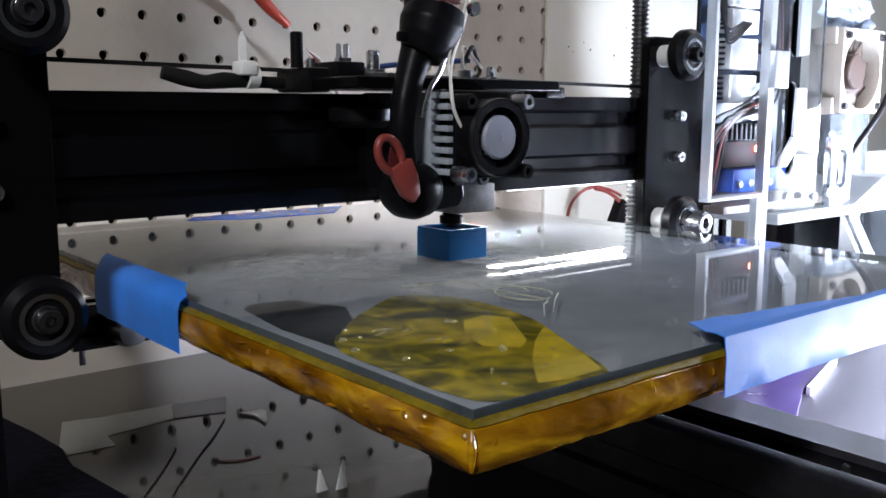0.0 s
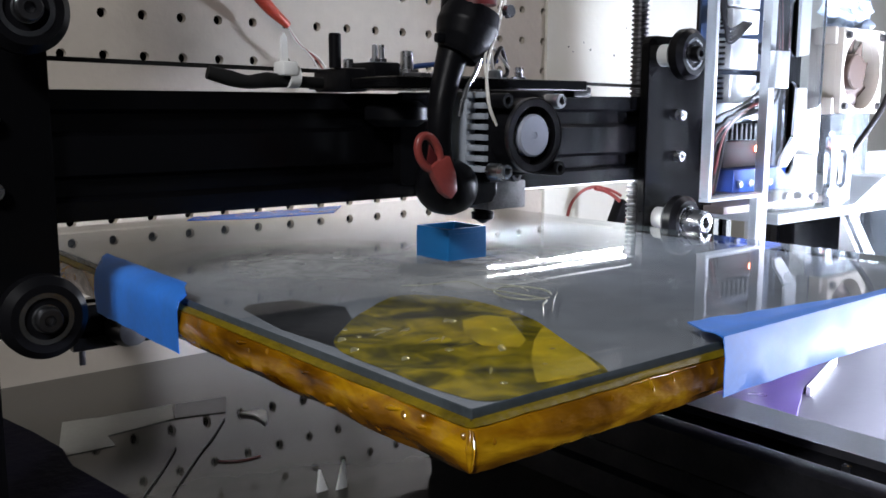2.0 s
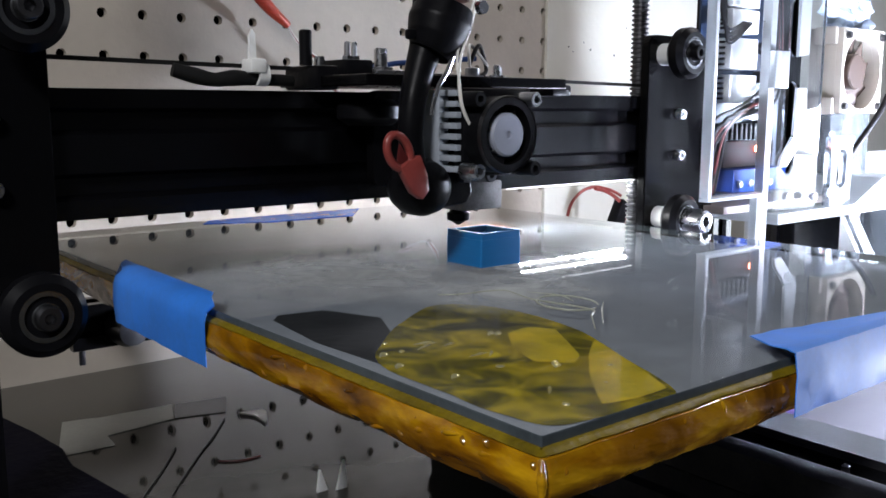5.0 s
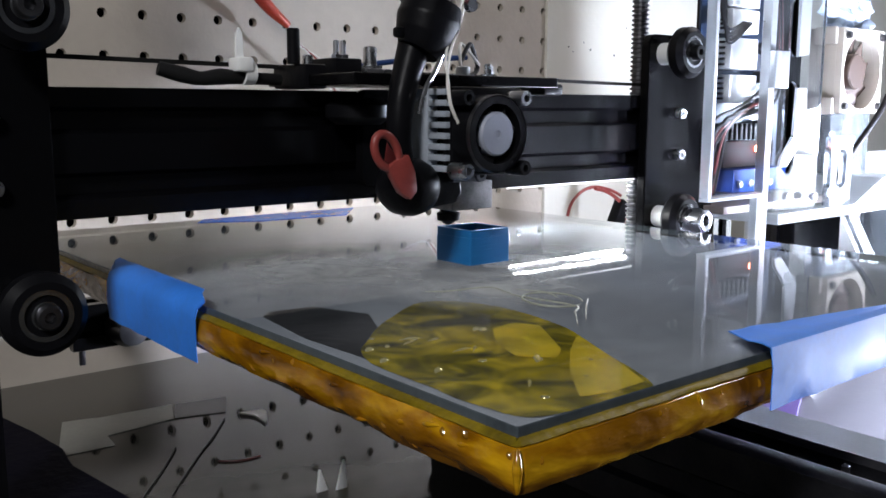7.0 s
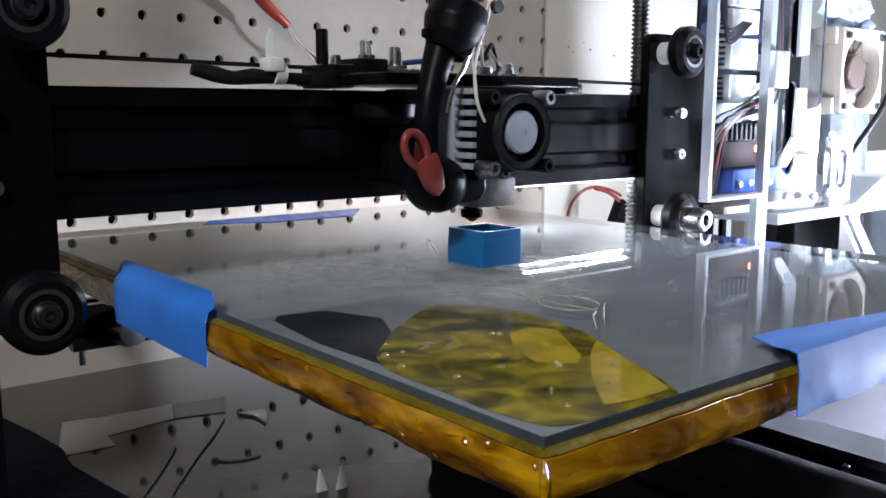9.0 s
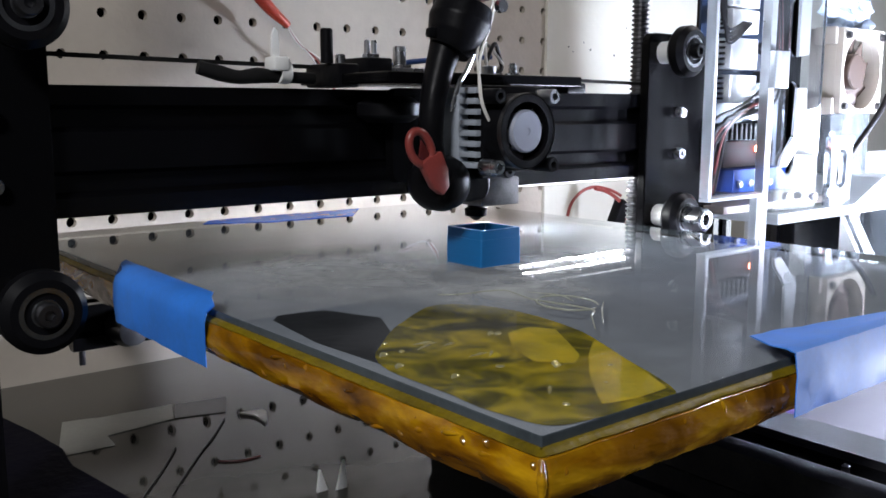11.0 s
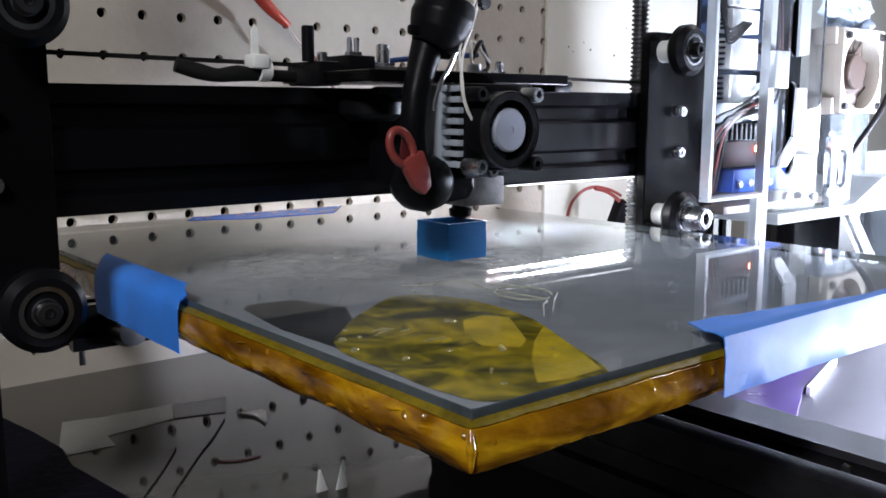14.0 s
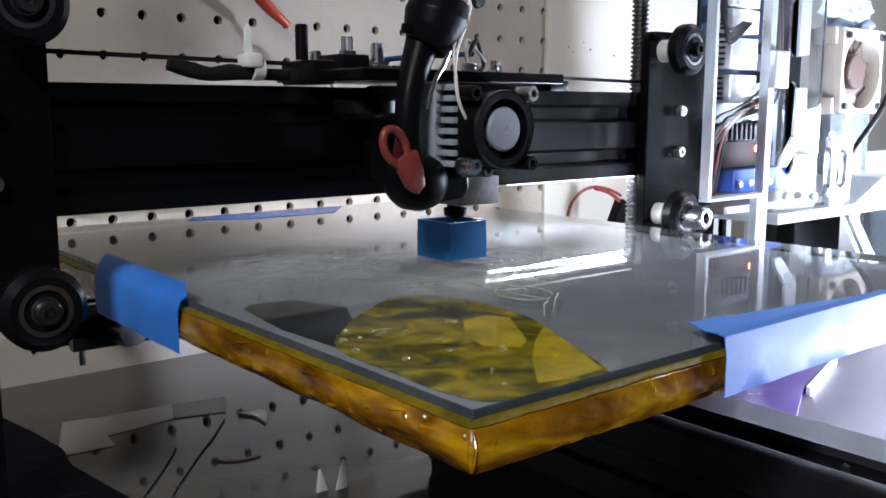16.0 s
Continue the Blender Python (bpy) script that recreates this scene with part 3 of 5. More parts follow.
# heater block and nozzle
part("heater_block", box(0.2125, 0.2320, 0.2520, 0.2680, 0.1300, 0.1405, 0.0006), BLOCKALU, CAR, "sooty grey aluminium heater block")
part("nozzle", lathe([(0, 0), (0.0008, 0), (0.0030, 0.0014), (0.0043, 0.0018), (0.0045, 0.0045), (0.0032, 0.0050), (0.0032, 0.0075), (0, 0.0075)], (0.2205, 0.264, 0.1234), "z", 16), PLASTIC, CAR, "sooty dark nozzle")
part("heat_break", lathe([(0, 0), (0.0035, 0), (0.0035, 0.006), (0, 0.006)], (0.2205, 0.264, 0.1402), "z"), STEEL, CAR)
part("thermistor_bolt", join(lathe([(0.0012, -0.004), (0.0024, -0.004), (0.0026, -0.003), (0.0026, 0.004), (0, 0.004)], (0.2185, 0.247, 0.1435), "y", 20), box(0.2060, 0.2190, 0.2440, 0.2550, 0.1412, 0.1455, 0.0008)), DARKSTEEL, CAR)
# rounded black air duct with the red clip
part("sensor_bolt", lathe([(0.0013, -0.003), (0.0024, -0.003), (0.0026, -0.002), (0.0026, 0.004), (0, 0.004)], (0.2040, 0.2375, 0.1452), "y", 20), STEEL, CAR, "steel bolt end")
part("air_duct", lathe([(0, -0.0095), (0.005, -0.009), (0.0086, -0.0065), (0.0101, -0.002), (0.0101, 0.004), (0.0086, 0.008), (0.005, 0.0105), (0, 0.011)], (0.1912, 0.2500, 0.1402), "y", 40), PLASTIC, CAR, "rounded black air duct")
part("duct_neck", prism([(0.1940, 0.1320), (0.2110, 0.1335), (0.2135, 0.1370), (0.2125, 0.1450), (0.2060, 0.1475), (0.1950, 0.1470)], 0.2475, 0.2590, "y", 0.0012), PLASTIC, CAR, smooth=False)
clip = part("clip", prism([(0.1738, 0.1482), (0.1765, 0.1500), (0.1822, 0.1522), (0.1850, 0.1460), (0.1858, 0.1400), (0.1830, 0.1370), (0.1790, 0.1395), (0.1762, 0.1440)], 0.2378, 0.2415, "y", 0.0008), RED, CAR, "red rubber clip with a loop")
ring = []
for k in range(21):
    a = 2 * math.pi * k / 20
    u, v = 0.0042 * math.cos(a), 0.0066 * math.sin(a)
    c, s = math.cos(0.75), math.sin(0.75)
    ring.append((0.1742 + u * c - v * s * 0.8, 0.2396, 0.1532 + u * s + v * c))
part("loop", tube(ring, 0.0014, 10, 2), RED, clip)
part("loop_web", prism([(0.1735, 0.1500), (0.1775, 0.1480), (0.1790, 0.1500), (0.1745, 0.1560)], 0.2392, 0.2402, "y", 0.0003), MAROON, clip)
# cable sleeve, clamp, wires
part("cable_sleeve", tube([(0.1985, 0.2500, 0.2180), (0.1968, 0.2500, 0.2040), (0.1950, 0.2500, 0.1920), (0.1898, 0.2490, 0.1790), (0.1862, 0.2480, 0.1680), (0.1856, 0.2480, 0.1560), (0.1885, 0.2490, 0.1440)], [0.0072, 0.0070, 0.0062, 0.0050, 0.0045, 0.0042, 0.0044], 20), PLASTIC, CAR, "thick black cable sleeve")
clamp = part("sleeve_clamp", tube([(0.1995, 0.2470, 0.2015), (0.1975, 0.2470, 0.1960), (0.1955, 0.2470, 0.1905), (0.1930, 0.2475, 0.1858)], [0.0100, 0.0112, 0.0100, 0.0072], 20), PLASTIC, CAR, "bulky black sleeve clamp")
part("clamp_tab", box(0.1835, 0.1875, 0.2460, 0.2490, 0.1900, 0.1935, 0.0010), PLASTIC, clamp)
part("red_tape", tube([(0.1985, 0.2445, 0.2100), (0.1985, 0.2445, 0.2030)], [0.0074, 0.0076], 20), MAROON, CAR, "red tape on the cable sleeve")
part("screw_head", lathe([(0, -0.002), (0.0022, -0.002), (0.0024, 0), (0, 0)], (0.2068, 0.2370, 0.2010), "y", 16), STEEL, clamp)
for m, r, pts in ((WIRE, 0.00048, [(0.2130, 0.2420, 0.2120), (0.2085, 0.2405, 0.2030), (0.2040, 0.2390, 0.1940), (0.1998, 0.2380, 0.1860), (0.1968, 0.2360, 0.1790), (0.1958, 0.2345, 0.1720), (0.1972, 0.2340, 0.1660), (0.2020, 0.2340, 0.1590)]),
                  (WIRE, 0.00042, [(0.2110, 0.2420, 0.2120), (0.2060, 0.2400, 0.2020), (0.2010, 0.2390, 0.1920), (0.1980, 0.2385, 0.1840), (0.1962, 0.2350, 0.1760), (0.1966, 0.2338, 0.1680), (0.2010, 0.2338, 0.1600)]),
                  (STEEL, 0.0008, [(0.2070, 0.2430, 0.2000), (0.2015, 0.2420, 0.1900), (0.1960, 0.2410, 0.1800), (0.1915, 0.2400, 0.1750), (0.1890, 0.2400, 0.1690), (0.1882, 0.2400, 0.1650)]),
                  (BLUEWIRE, 0.0011, [(0.2560, 0.2950, 0.1880), (0.2350, 0.2990, 0.1865), (0.2180, 0.3000, 0.1850), (0.2060, 0.3000, 0.1830)]),
                  (BLACKWIRE, 0.0009, [(0.2440, 0.2850, 0.1850), (0.2530, 0.2900, 0.1930), (0.2600, 0.2950, 0.1900), (0.2620, 0.2950, 0.1830), (0.2520, 0.2900, 0.1800)]),
                  (WIRE, 0.0007, [(0.2400, 0.2800, 0.1820), (0.2480, 0.2900, 0.1925), (0.2560, 0.2950, 0.1915), (0.2630, 0.2950, 0.1850)])):
    part("wire", tube(pts, r, 8), m, CAR, "" if m is BLACKWIRE else "thin loose wire")
part("cable_tag", lathe([(0, -0.0006), (0.0026, -0.0006), (0.0028, 0.0006), (0, 0.0006)], (0.2022, 0.2352, 0.1588), "y", 24), WIRE, CAR, "small round white sticker")
# belt clamp and hardware on the plate


def bolt(x, y, z, h, r, m=STEEL):
    b = part("bolt", join(lathe([(0, 0), (r * 1.9, 0), (r * 1.9, h * 0.38), (r, h * 0.40), (r, h), (r * 0.8, h + 0.0004), (0, h + 0.0004)], (x, y, z), "z", 6), lathe([(0, 0), (r, 0), (r, h), (0, h)], (x, y, z), "z", 14)), m, CAR)
    return b


bolt(0.2033, 0.290, 0.1785, 0.0110, 0.0026)
bolt(0.1881, 0.290, 0.1835, 0.0078, 0.0011)
bolt(0.1912, 0.290, 0.1835, 0.0078, 0.0011)
bolt(0.2640, 0.290, 0.1785, 0.0058, 0.0018)
bolt(0.2570, 0.283, 0.1785, 0.0060, 0.0016)
bolt(0.1760, 0.290, 0.1800, 0.0055, 0.0020)
bolt(0.2410, 0.280, 0.1785, 0.0045, 0.0030)
part("standoff", lathe([(0, 0), (0.0023, 0), (0.0023, 0.012), (0.0019, 0.0125), (0, 0.0125)], (0.1702, 0.290, 0.1825), "z", 20), PLASTIC, CAR)
part("belt_clamp", join(box(0.1705, 0.1800, 0.283, 0.306, 0.1738, 0.1825, 0.001), box(0.1830, 0.1950, 0.283, 0.304, 0.1765, 0.1850, 0.0008)), PLASTIC, CAR)
part("clamp_nut", box(0.1960, 0.2140, 0.283, 0.297, 0.1786, 0.1815, 0.0004), STEEL, CAR, "zinc washer strip")
part("plate_lug", box(0.2690, 0.2800, 0.262, 0.276, 0.1722, 0.1768, 0.001), PLASTIC, CAR)
part("belt_tail", tube([(0.1225, 0.2960, 0.1800), (0.1300, 0.2945, 0.1780), (0.1360, 0.2930, 0.1768), (0.1430, 0.2925, 0.1775), (0.1530, 0.2925, 0.1772), (0.1660, 0.2930, 0.1770)], [0.0024, 0.0028, 0.0024, 0.0029, 0.0021, 0.0022], 10), BELT, CAR, "doubled-back end of the belt")
tie = part("cable_tie", join(box(0.1470, 0.1532, 0.2870, 0.2950, 0.1792, 0.1842, 0.0010), lathe([(0.0030, -0.002), (0.0042, -0.002), (0.0042, 0.002), (0.0030, 0.002), (0.0030, -0.002)], (0.1528, 0.2920, 0.1790), "x", 24)), NYLON, CAR, "white nylon cable tie around the belt end")
part("tie_tail", prism([(0.1478, 0.1838), (0.1506, 0.1838), (0.1503, 0.1925), (0.1492, 0.1942), (0.1481, 0.1920)], 0.2900, 0.2912, "y"), NYLON, tie)



def enlarge(ob, k):
    """Bring a part of the print head to its full size and depth; the head is drawn up a tenth small."""
    base = Vector(CAR["base"])
    ob.data.transform(Matrix.Translation(Vector((0, 0, 0.1684 * (1 - k))) - base) @ Matrix.Scale(k, 4) @ Matrix.Translation(base))


for ob in CAR.children_recursive:
    if not ob.name.startswith("back_plate"):
        enlarge(ob, 1.065 if ob.name.startswith("guide_wheel") or (ob.parent and ob.parent.name.startswith("guide_wheel")) else 1.104)

# ---- heated bed with its glass ----
BX0, BX1, BY0, BY1 = 0.122, 0.400, 0.139, 0.505
BED = thing("heated_bed", (0.261, 0.322, BED_Z), "heated print bed, glass on top, edges wrapped in amber tape", "print bed")
glass = part("glass_plate", box(BX0 + 0.0020, BX1, BY0 + 0.0020, BY1, BED_Z - 0.003, BED_Z, 0.0004), GLASS, BED, "clear glass plate with dried glue haze")
pane(glass, (0, 0, 1), GLASSEDGE)
part("heater_plate", box(BX0 + 0.002, BX1 - 0.001, BY0 + 0.002, BY1 - 0.001, BED_Z - 0.0068, BED_Z - 0.0038, 0.0004), HEATER, BED, "grey heater plate under the glass")


z = BED_Z


def edge_path(step):
    """Points and inward directions along the left edge, round the front corner and along the front edge."""
    r = 0.0016
    out = []
    n = int((BY1 - BY0 - r) / step)
    for i in range(n):
        out.append((Vector((BX0, BY1 - (BY1 - BY0 - r) * i / n, z)), Vector((1, 0, 0))))
    for k in range(9):
        a = radians(180 + 90 * k / 8)
        d = Vector((math.cos(a), math.sin(a), 0))
        out.append((Vector((BX0 + r, BY0 + r, z)) + d * r, -d))
    n = int((BX1 - BX0 - r) / step)
    for i in range(1, n + 1):
        out.append((Vector((BX0 + r + (BX1 - BX0 - r) * i / n, BY0, z)), Vector((0, 1, 0))))
    return out


def wrapped_edge(shape, amps, step):
    """Tape folded over the edge of the bed, uneven and bulging; shape is its section (inward, up)."""
    bm = bmesh.new()
    rows = []
    for at, inward in edge_path(step):
        row = []
        w3 = noise.noise(at * 30 + Vector((9, 1, 4)))
        for k, (u, v) in enumerate(shape):
            w = noise.noise(at * 55 + Vector((k * 0.9, k * 0.5, 5)))
            w2 = noise.noise(at * 210 + Vector((k * 0.8, 2, k * 0.8)))
            row.append(bm.verts.new(at + inward * (u + amps[k] * (w + 0.5 * w2)) + Vector((0, 0, v * (1 + (0.03 * w3 if v < -0.01 else 0)) + amps[k] * 0.3 * w2))))
        rows.append(row)
    for A, B in zip(rows, rows[1:]):
        for k in range(len(shape)):
            j = (k + 1) % len(shape)
            bm.faces.new((A[k], A[j], B[j], B[k]))
    bm.faces.new(rows[0])
    bm.faces.new(rows[-1][::-1])
    return bm


part("edge_wrap", wrapped_edge([(0.0028, -0.0033), (0.0008, -0.0034), (-0.0006, -0.0040), (-0.0014, -0.0060), (-0.0019, -0.0085), (-0.0016, -0.0112), (0.0000, -0.0138), (0.0026, -0.0146), (0.0028, -0.0120), (0.0028, -0.0060)], (0.0, 0.0002, 0.0003, 0.0006, 0.0008, 0.0008, 0.0005, 0.0003, 0.0, 0.0), 0.002), AMBER, BED, "crumpled amber tape folded round the bed edge")
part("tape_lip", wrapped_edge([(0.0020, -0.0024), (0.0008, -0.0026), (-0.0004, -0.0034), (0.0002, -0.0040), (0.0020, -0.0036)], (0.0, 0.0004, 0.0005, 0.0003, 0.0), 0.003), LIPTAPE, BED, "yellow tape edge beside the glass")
part("tape_pleat", tube([(BX0 - 0.0006, BY0 - 0.0006, z - 0.0034), (BX0 - 0.0013, BY0 - 0.0015, z - 0.0075), (BX0 - 0.0015, BY0 - 0.0017, z - 0.0122)], [0.0004, 0.0011, 0.0004], 16), AMBER, BED, "glossy folded corner of amber tape")
for x, w in ((0.1817, 0.0008), (0.1905, 0.0005), (0.1540, 0.0005), (0.2035, 0.0004)):
    part("tape_pleat", tube([(x, BY0 + 0.0002, z - 0.0036), (x + 0.0003, BY0 - 0.0008, z - 0.0058), (x + 0.0004, BY0 - 0.0013, z - 0.0090)], [w * 0.4, w, w * 0.4], 12), AMBER, BED)
for y, h, w in ((0.2420, 0.0052, 0.0007), (0.2050, 0.0060, 0.0005), (0.1760, 0.0078, 0.0009), (0.1660, 0.0056, 0.0007), (0.1545, 0.0070, 0.0006), (0.1930, 0.0118, 0.0006), (0.2240, 0.0110, 0.0004)):
    part("tape_pleat", tube([(BX0 - 0.0007, y + 0.0035, z - h - 0.0010), (BX0 - 0.0014, y, z - h), (BX0 - 0.0008, y - 0.0035, z - h + 0.0004)], [w * 0.3, w, w * 0.3], 12), AMBER, BED)


def blister(where, normal, r, bulge, stretch):
    """A low glossy dome of tape that stands out along a direction."""
    bm = lathe([(r * math.sin(radians(15 * k)), -bulge * math.cos(radians(15 * k))) for k in range(7)] + [(0, bulge * 0.3)], (0, 0, 0), "z", 14)
    turn = Vector((0, 0, -1)).rotation_difference(Vector(normal).normalized()).to_matrix().to_4x4()
    bmesh.ops.transform(bm, matrix=Matrix.Translation(where) @ turn @ Matrix.Diagonal((stretch, 1, 1, 1)), verts=bm.verts)
    return bm


# glossy domes on the wrap, tilted towards the lamps and added for glints
rf = random.Random(31)
for k in range(26):
    if k < 17:
        at = (BX0 - 0.0009, BY0 + 0.004 + 0.0065 * k + rf.uniform(-0.003, 0.003), z - rf.uniform(0.0045, 0.0115))
    else:
        at = (BX0 + 0.008 + 0.0095 * (k - 17) + rf.uniform(-0.004, 0.004), BY0 - 0.0009, z - rf.uniform(0.0045, 0.0105))
    tilt = (-0.62 + rf.uniform(-0.07, 0.07), -0.60 + rf.uniform(-0.07, 0.07), 0.50 + rf.uniform(-0.08, 0.08))
    part("tape_blister", blister(at, tilt, rf.uniform(0.0006, 0.0012), rf.uniform(0.0002, 0.0004), rf.uniform(1.0, 1.7)), AMBERGLOSS, BED)
part("insulation", box(BX0 + 0.004, BX1 - 0.004, BY0 + 0.004, BY1 - 0.004, z - 0.0135, z - 0.0072, 0.0008), PLASTIC, BED, "dark insulation under the heater")
part("carrier_plate", box(0.19, 0.35, 0.20, 0.44, z - 0.0185, z - 0.0140, 0.0008), PLATE, BED, "black carrier plate")


def blob(cx, cy, rx, ry, turn, z0, z1, seed, n=44, rough=0.16):
    rnd = random.Random(seed)
    ph = [rnd.uniform(0, 6.28) for _ in range(4)]
    out = []
    for k in range(n):
        a = 2 * math.pi * k / n
        f = 1 + rough * (math.sin(2 * a + ph[0]) * 0.5 + math.sin(3 * a + ph[1]) * 0.5 + math.sin(5 * a + ph[2]) * 0.3)
        u, v = rx * f * math.cos(a), ry * f * math.sin(a)
        out.append((cx + u * math.cos(turn) - v * math.sin(turn), cy + u * math.sin(turn) + v * math.cos(turn)))
    return prism(out, z0, z1, "z")


def crumpled_sheet(outline, low, high, seed, rings=16, curl=1.0):
    """A sheet of film under the glass inside a smooth outline, crumpled between two heights."""
    rim, n = [], len(outline)
    for i in range(n):
        p, q, r, w = (Vector((*outline[(i + d) % n], 0)) for d in (-1, 0, 1, 2))
        for k in range(6):
            t = k / 6
            bent = 0.5 * (2 * q + (r - p) * t + (2 * p - 5 * q + 4 * r - w) * t * t + (3 * q - p - 3 * r + w) * t ** 3)
            rim.append(bent * curl + (q + (r - q) * t) * (1 - curl))
    mid = sum(rim, Vector()) / len(rim)

    def height(x, y):
        f = noise.noise(Vector((x * 90, y * 90, seed))) + 0.5 * abs(noise.noise(Vector((x * 190, y * 190, seed + 3))))
        return low + (high - low) * min(1, max(0, 0.5 + 0.6 * f))

    bm = bmesh.new()
    rows = []
    for k in range(rings):
        row = []
        for p in rim:
            q = p + (mid - p) * (k / rings)
            row.append(bm.verts.new((q.x, q.y, height(q.x, q.y))))
        rows.append(row)
    for A, B in zip(rows, rows[1:]):
        for i in range(len(rim)):
            j = (i + 1) % len(rim)
            bm.faces.new((A[i], A[j], B[j], B[i]))
    bm.faces.new(rows[-1])
    bmesh.ops.solidify(bm, geom=bm.faces[:], thickness=0.00008)
    return bm


PATCH = [(0.1474, 0.2283), (0.1590, 0.2395), (0.1706, 0.2482), (0.1913, 0.2600), (0.2048, 0.2513), (0.2090, 0.2318), (0.2050, 0.2044), (0.1935, 0.1800), (0.1781, 0.1490), (0.1652, 0.1475), (0.1481, 0.1480), (0.1370, 0.1510), (0.1335, 0.1640), (0.1338, 0.1819), (0.1345, 0.2069), (0.1395, 0.2200)]
part("tape_patch", crumpled_sheet(PATCH, z - 0.00375, z - 0.00335, 4.0), LAYERED, BED, "crumpled olive yellow tape under the glass")
part("tape_fold", crumpled_sheet([(0.1990, 0.1929), (0.1880, 0.1700), (0.1775, 0.1512), (0.1653, 0.1506), (0.1560, 0.1530), (0.1703, 0.1695), (0.1850, 0.1830)], z - 0.0033, z - 0.0031, 9.0, 10, 0.2), KAPTOP, BED, "bright yellow fold of tape")
part("tape_fold", crumpled_sheet([(0.1850, 0.2150), (0.1950, 0.2165), (0.1990, 0.2090), (0.1925, 0.1985), (0.1835, 0.1850), (0.1760, 0.1800), (0.1690, 0.1880), (0.1745, 0.2020)], z - 0.0033, z - 0.0031, 2.0, 10, 0.3), KAPTOP, BED)
# flat dark patch beside the yellow tape
part("dark_pad", prism([(0.1390, 0.2760), (0.1435, 0.2810), (0.1597, 0.2789), (0.1680, 0.2573), (0.1560, 0.2330), (0.1406, 0.2215), (0.1366, 0.2100), (0.1350, 0.2425)], z - 0.0038, z - 0.0037, "z"), PLASTIC, BED, "dark patch under the glass")
ring_bead = [(0.2193 + 0.0053 * math.cos(math.pi * k / 8) + 0.0080 * math.sin(math.pi * k / 8), 0.2231 - 0.0090 * math.cos(math.pi * k / 8) + 0.0075 * math.sin(math.pi * k / 8)) for k in range(16)]
for pts in (ring_bead, [(0.1940, 0.2600), (0.2006, 0.2556), (0.2100, 0.2540), (0.2172, 0.2511), (0.2160, 0.2430), (0.2143, 0.2332), (0.2179, 0.2118), (0.2110, 0.2050), (0.1990, 0.1930)], [(0.2294, 0.2160), (0.2200, 0.2085), (0.2060, 0.1960)], [(0.2215, 0.2440), (0.2260, 0.2330), (0.2230, 0.2240)]):
    part("glue_bead", tube([(x, y, z + 0.0001) for x, y in pts], [0.00015] + [0.00032] * (len(pts) - 2) + [0.00015], 6, 5), GLUELINE, BED, "pale bead of dried glue on the glass")
# pale metallic blisters, bubbles and creases put in for glints on the tape
rb = random.Random(8)
for bx, by in ((0.1712, 0.1815), (0.1725, 0.1835), (0.1822, 0.2163), (0.1808, 0.2180), (0.1383, 0.2071), (0.1416, 0.2187), (0.1439, 0.1908)):
    part("tape_blister", blister((bx, by, z - 0.0034), (0.10, -0.64, 0.76), 0.0011, 0.00025, 1.6), BUBBLE, BED)
for k in range(6):
    bx, by = rb.uniform(0.140, 0.182), rb.uniform(0.157, 0.232)
    r = rb.uniform(0.0008, 0.0022)
    part("bubble", lathe([(r, -0.0004), (r * 0.8, 0.00002), (r * 0.4, 0.00016), (0, 0.0002)], (bx, by, z - 0.0033), "z", 12), BUBBLE, BED)
for k in range(6):
    bx, by = rb.uniform(0.150, 0.182), rb.uniform(0.165, 0.222)
    ta, ln = rb.uniform(-0.5, 0.9), rb.uniform(0.002, 0.0045)
    du, dv = math.cos(ta) * ln, math.sin(ta) * ln
    part("crease", tube([(bx - du, by - dv, z - 0.0035), (bx + 0.0004, by, z - 0.0033), (bx + du, by + dv, z - 0.0035)], [0.0001, 0.0006, 0.0001], 8), BUBBLE, BED)
for k, (cx, cy, rx, ry, turn) in enumerate(((0.2200, 0.2520, 0.0560, 0.0400, -0.6), (0.2650, 0.2800, 0.0560, 0.0420, 0.2), (0.1950, 0.3200, 0.0640, 0.0750, 0.4))):
    film = part("glue_film", blob(cx, cy, rx, ry, turn, z + 0.00004 + 0.00003 * k, z + 0.00006 + 0.00003 * k, 20 + k, 60, 0.08), GLUE, BED, "patchy film of dried glue on the glass")
    film.visible_shadow = False
    film.data.materials.append(CLEAR)
    for f in film.data.polygons:
        f.material_index = 0 if f.normal.z > 0.9 else 1


def folded_tape(outer, inner, axis, over, drop, lift, fold=0.0):
    """A strip of masking tape laid slantwise over an edge: onto the glass, down the side and a little under."""
    bm = bmesh.new()
    n = 20
    rows = []
    for i in range(n + 1):
        a = i / n
        so, si = outer[0] + (outer[1] - outer[0]) * a, inner[0] + (inner[1] - inner[0]) * a
        wob = noise.noise(Vector((so * 90, 3.3, drop * 50)))
        top = (over[0] + (over[1] - over[0]) * a) * (1 + 0.08 * wob)
        path = [(si, top, 0.0006 + lift), (si * 0.6 + so * 0.4, top * 0.5, 0.0009 + lift * 0.9 + 0.0003 * wob), (so, 0.0006, 0.0008 + lift * 0.5 + fold), (so, -0.0021, 0.0001 + fold), (so, -0.0030, -0.0030), (so, -0.0032 - 0.0008 * wob, -drop * 0.55), (so, -0.0027 + 0.0008 * wob, -drop)]
        full = path + [(s, u + 0.0003, v - 0.0003) for s, u, v in reversed(path)]
        rows.append([bm.verts.new((BX0 + u, s, z + v) if axis == "y" else (s, BY0 + u, z + v)) for s, u, v in full])
    for A, B in zip(rows, rows[1:]):
        for k in range(len(A)):
            j = (k + 1) % len(A)
            bm.faces.new((A[k], A[j], B[j], B[k]))
    bm.faces.new(rows[0])
    bm.faces.new(rows[-1][::-1])
    return bm


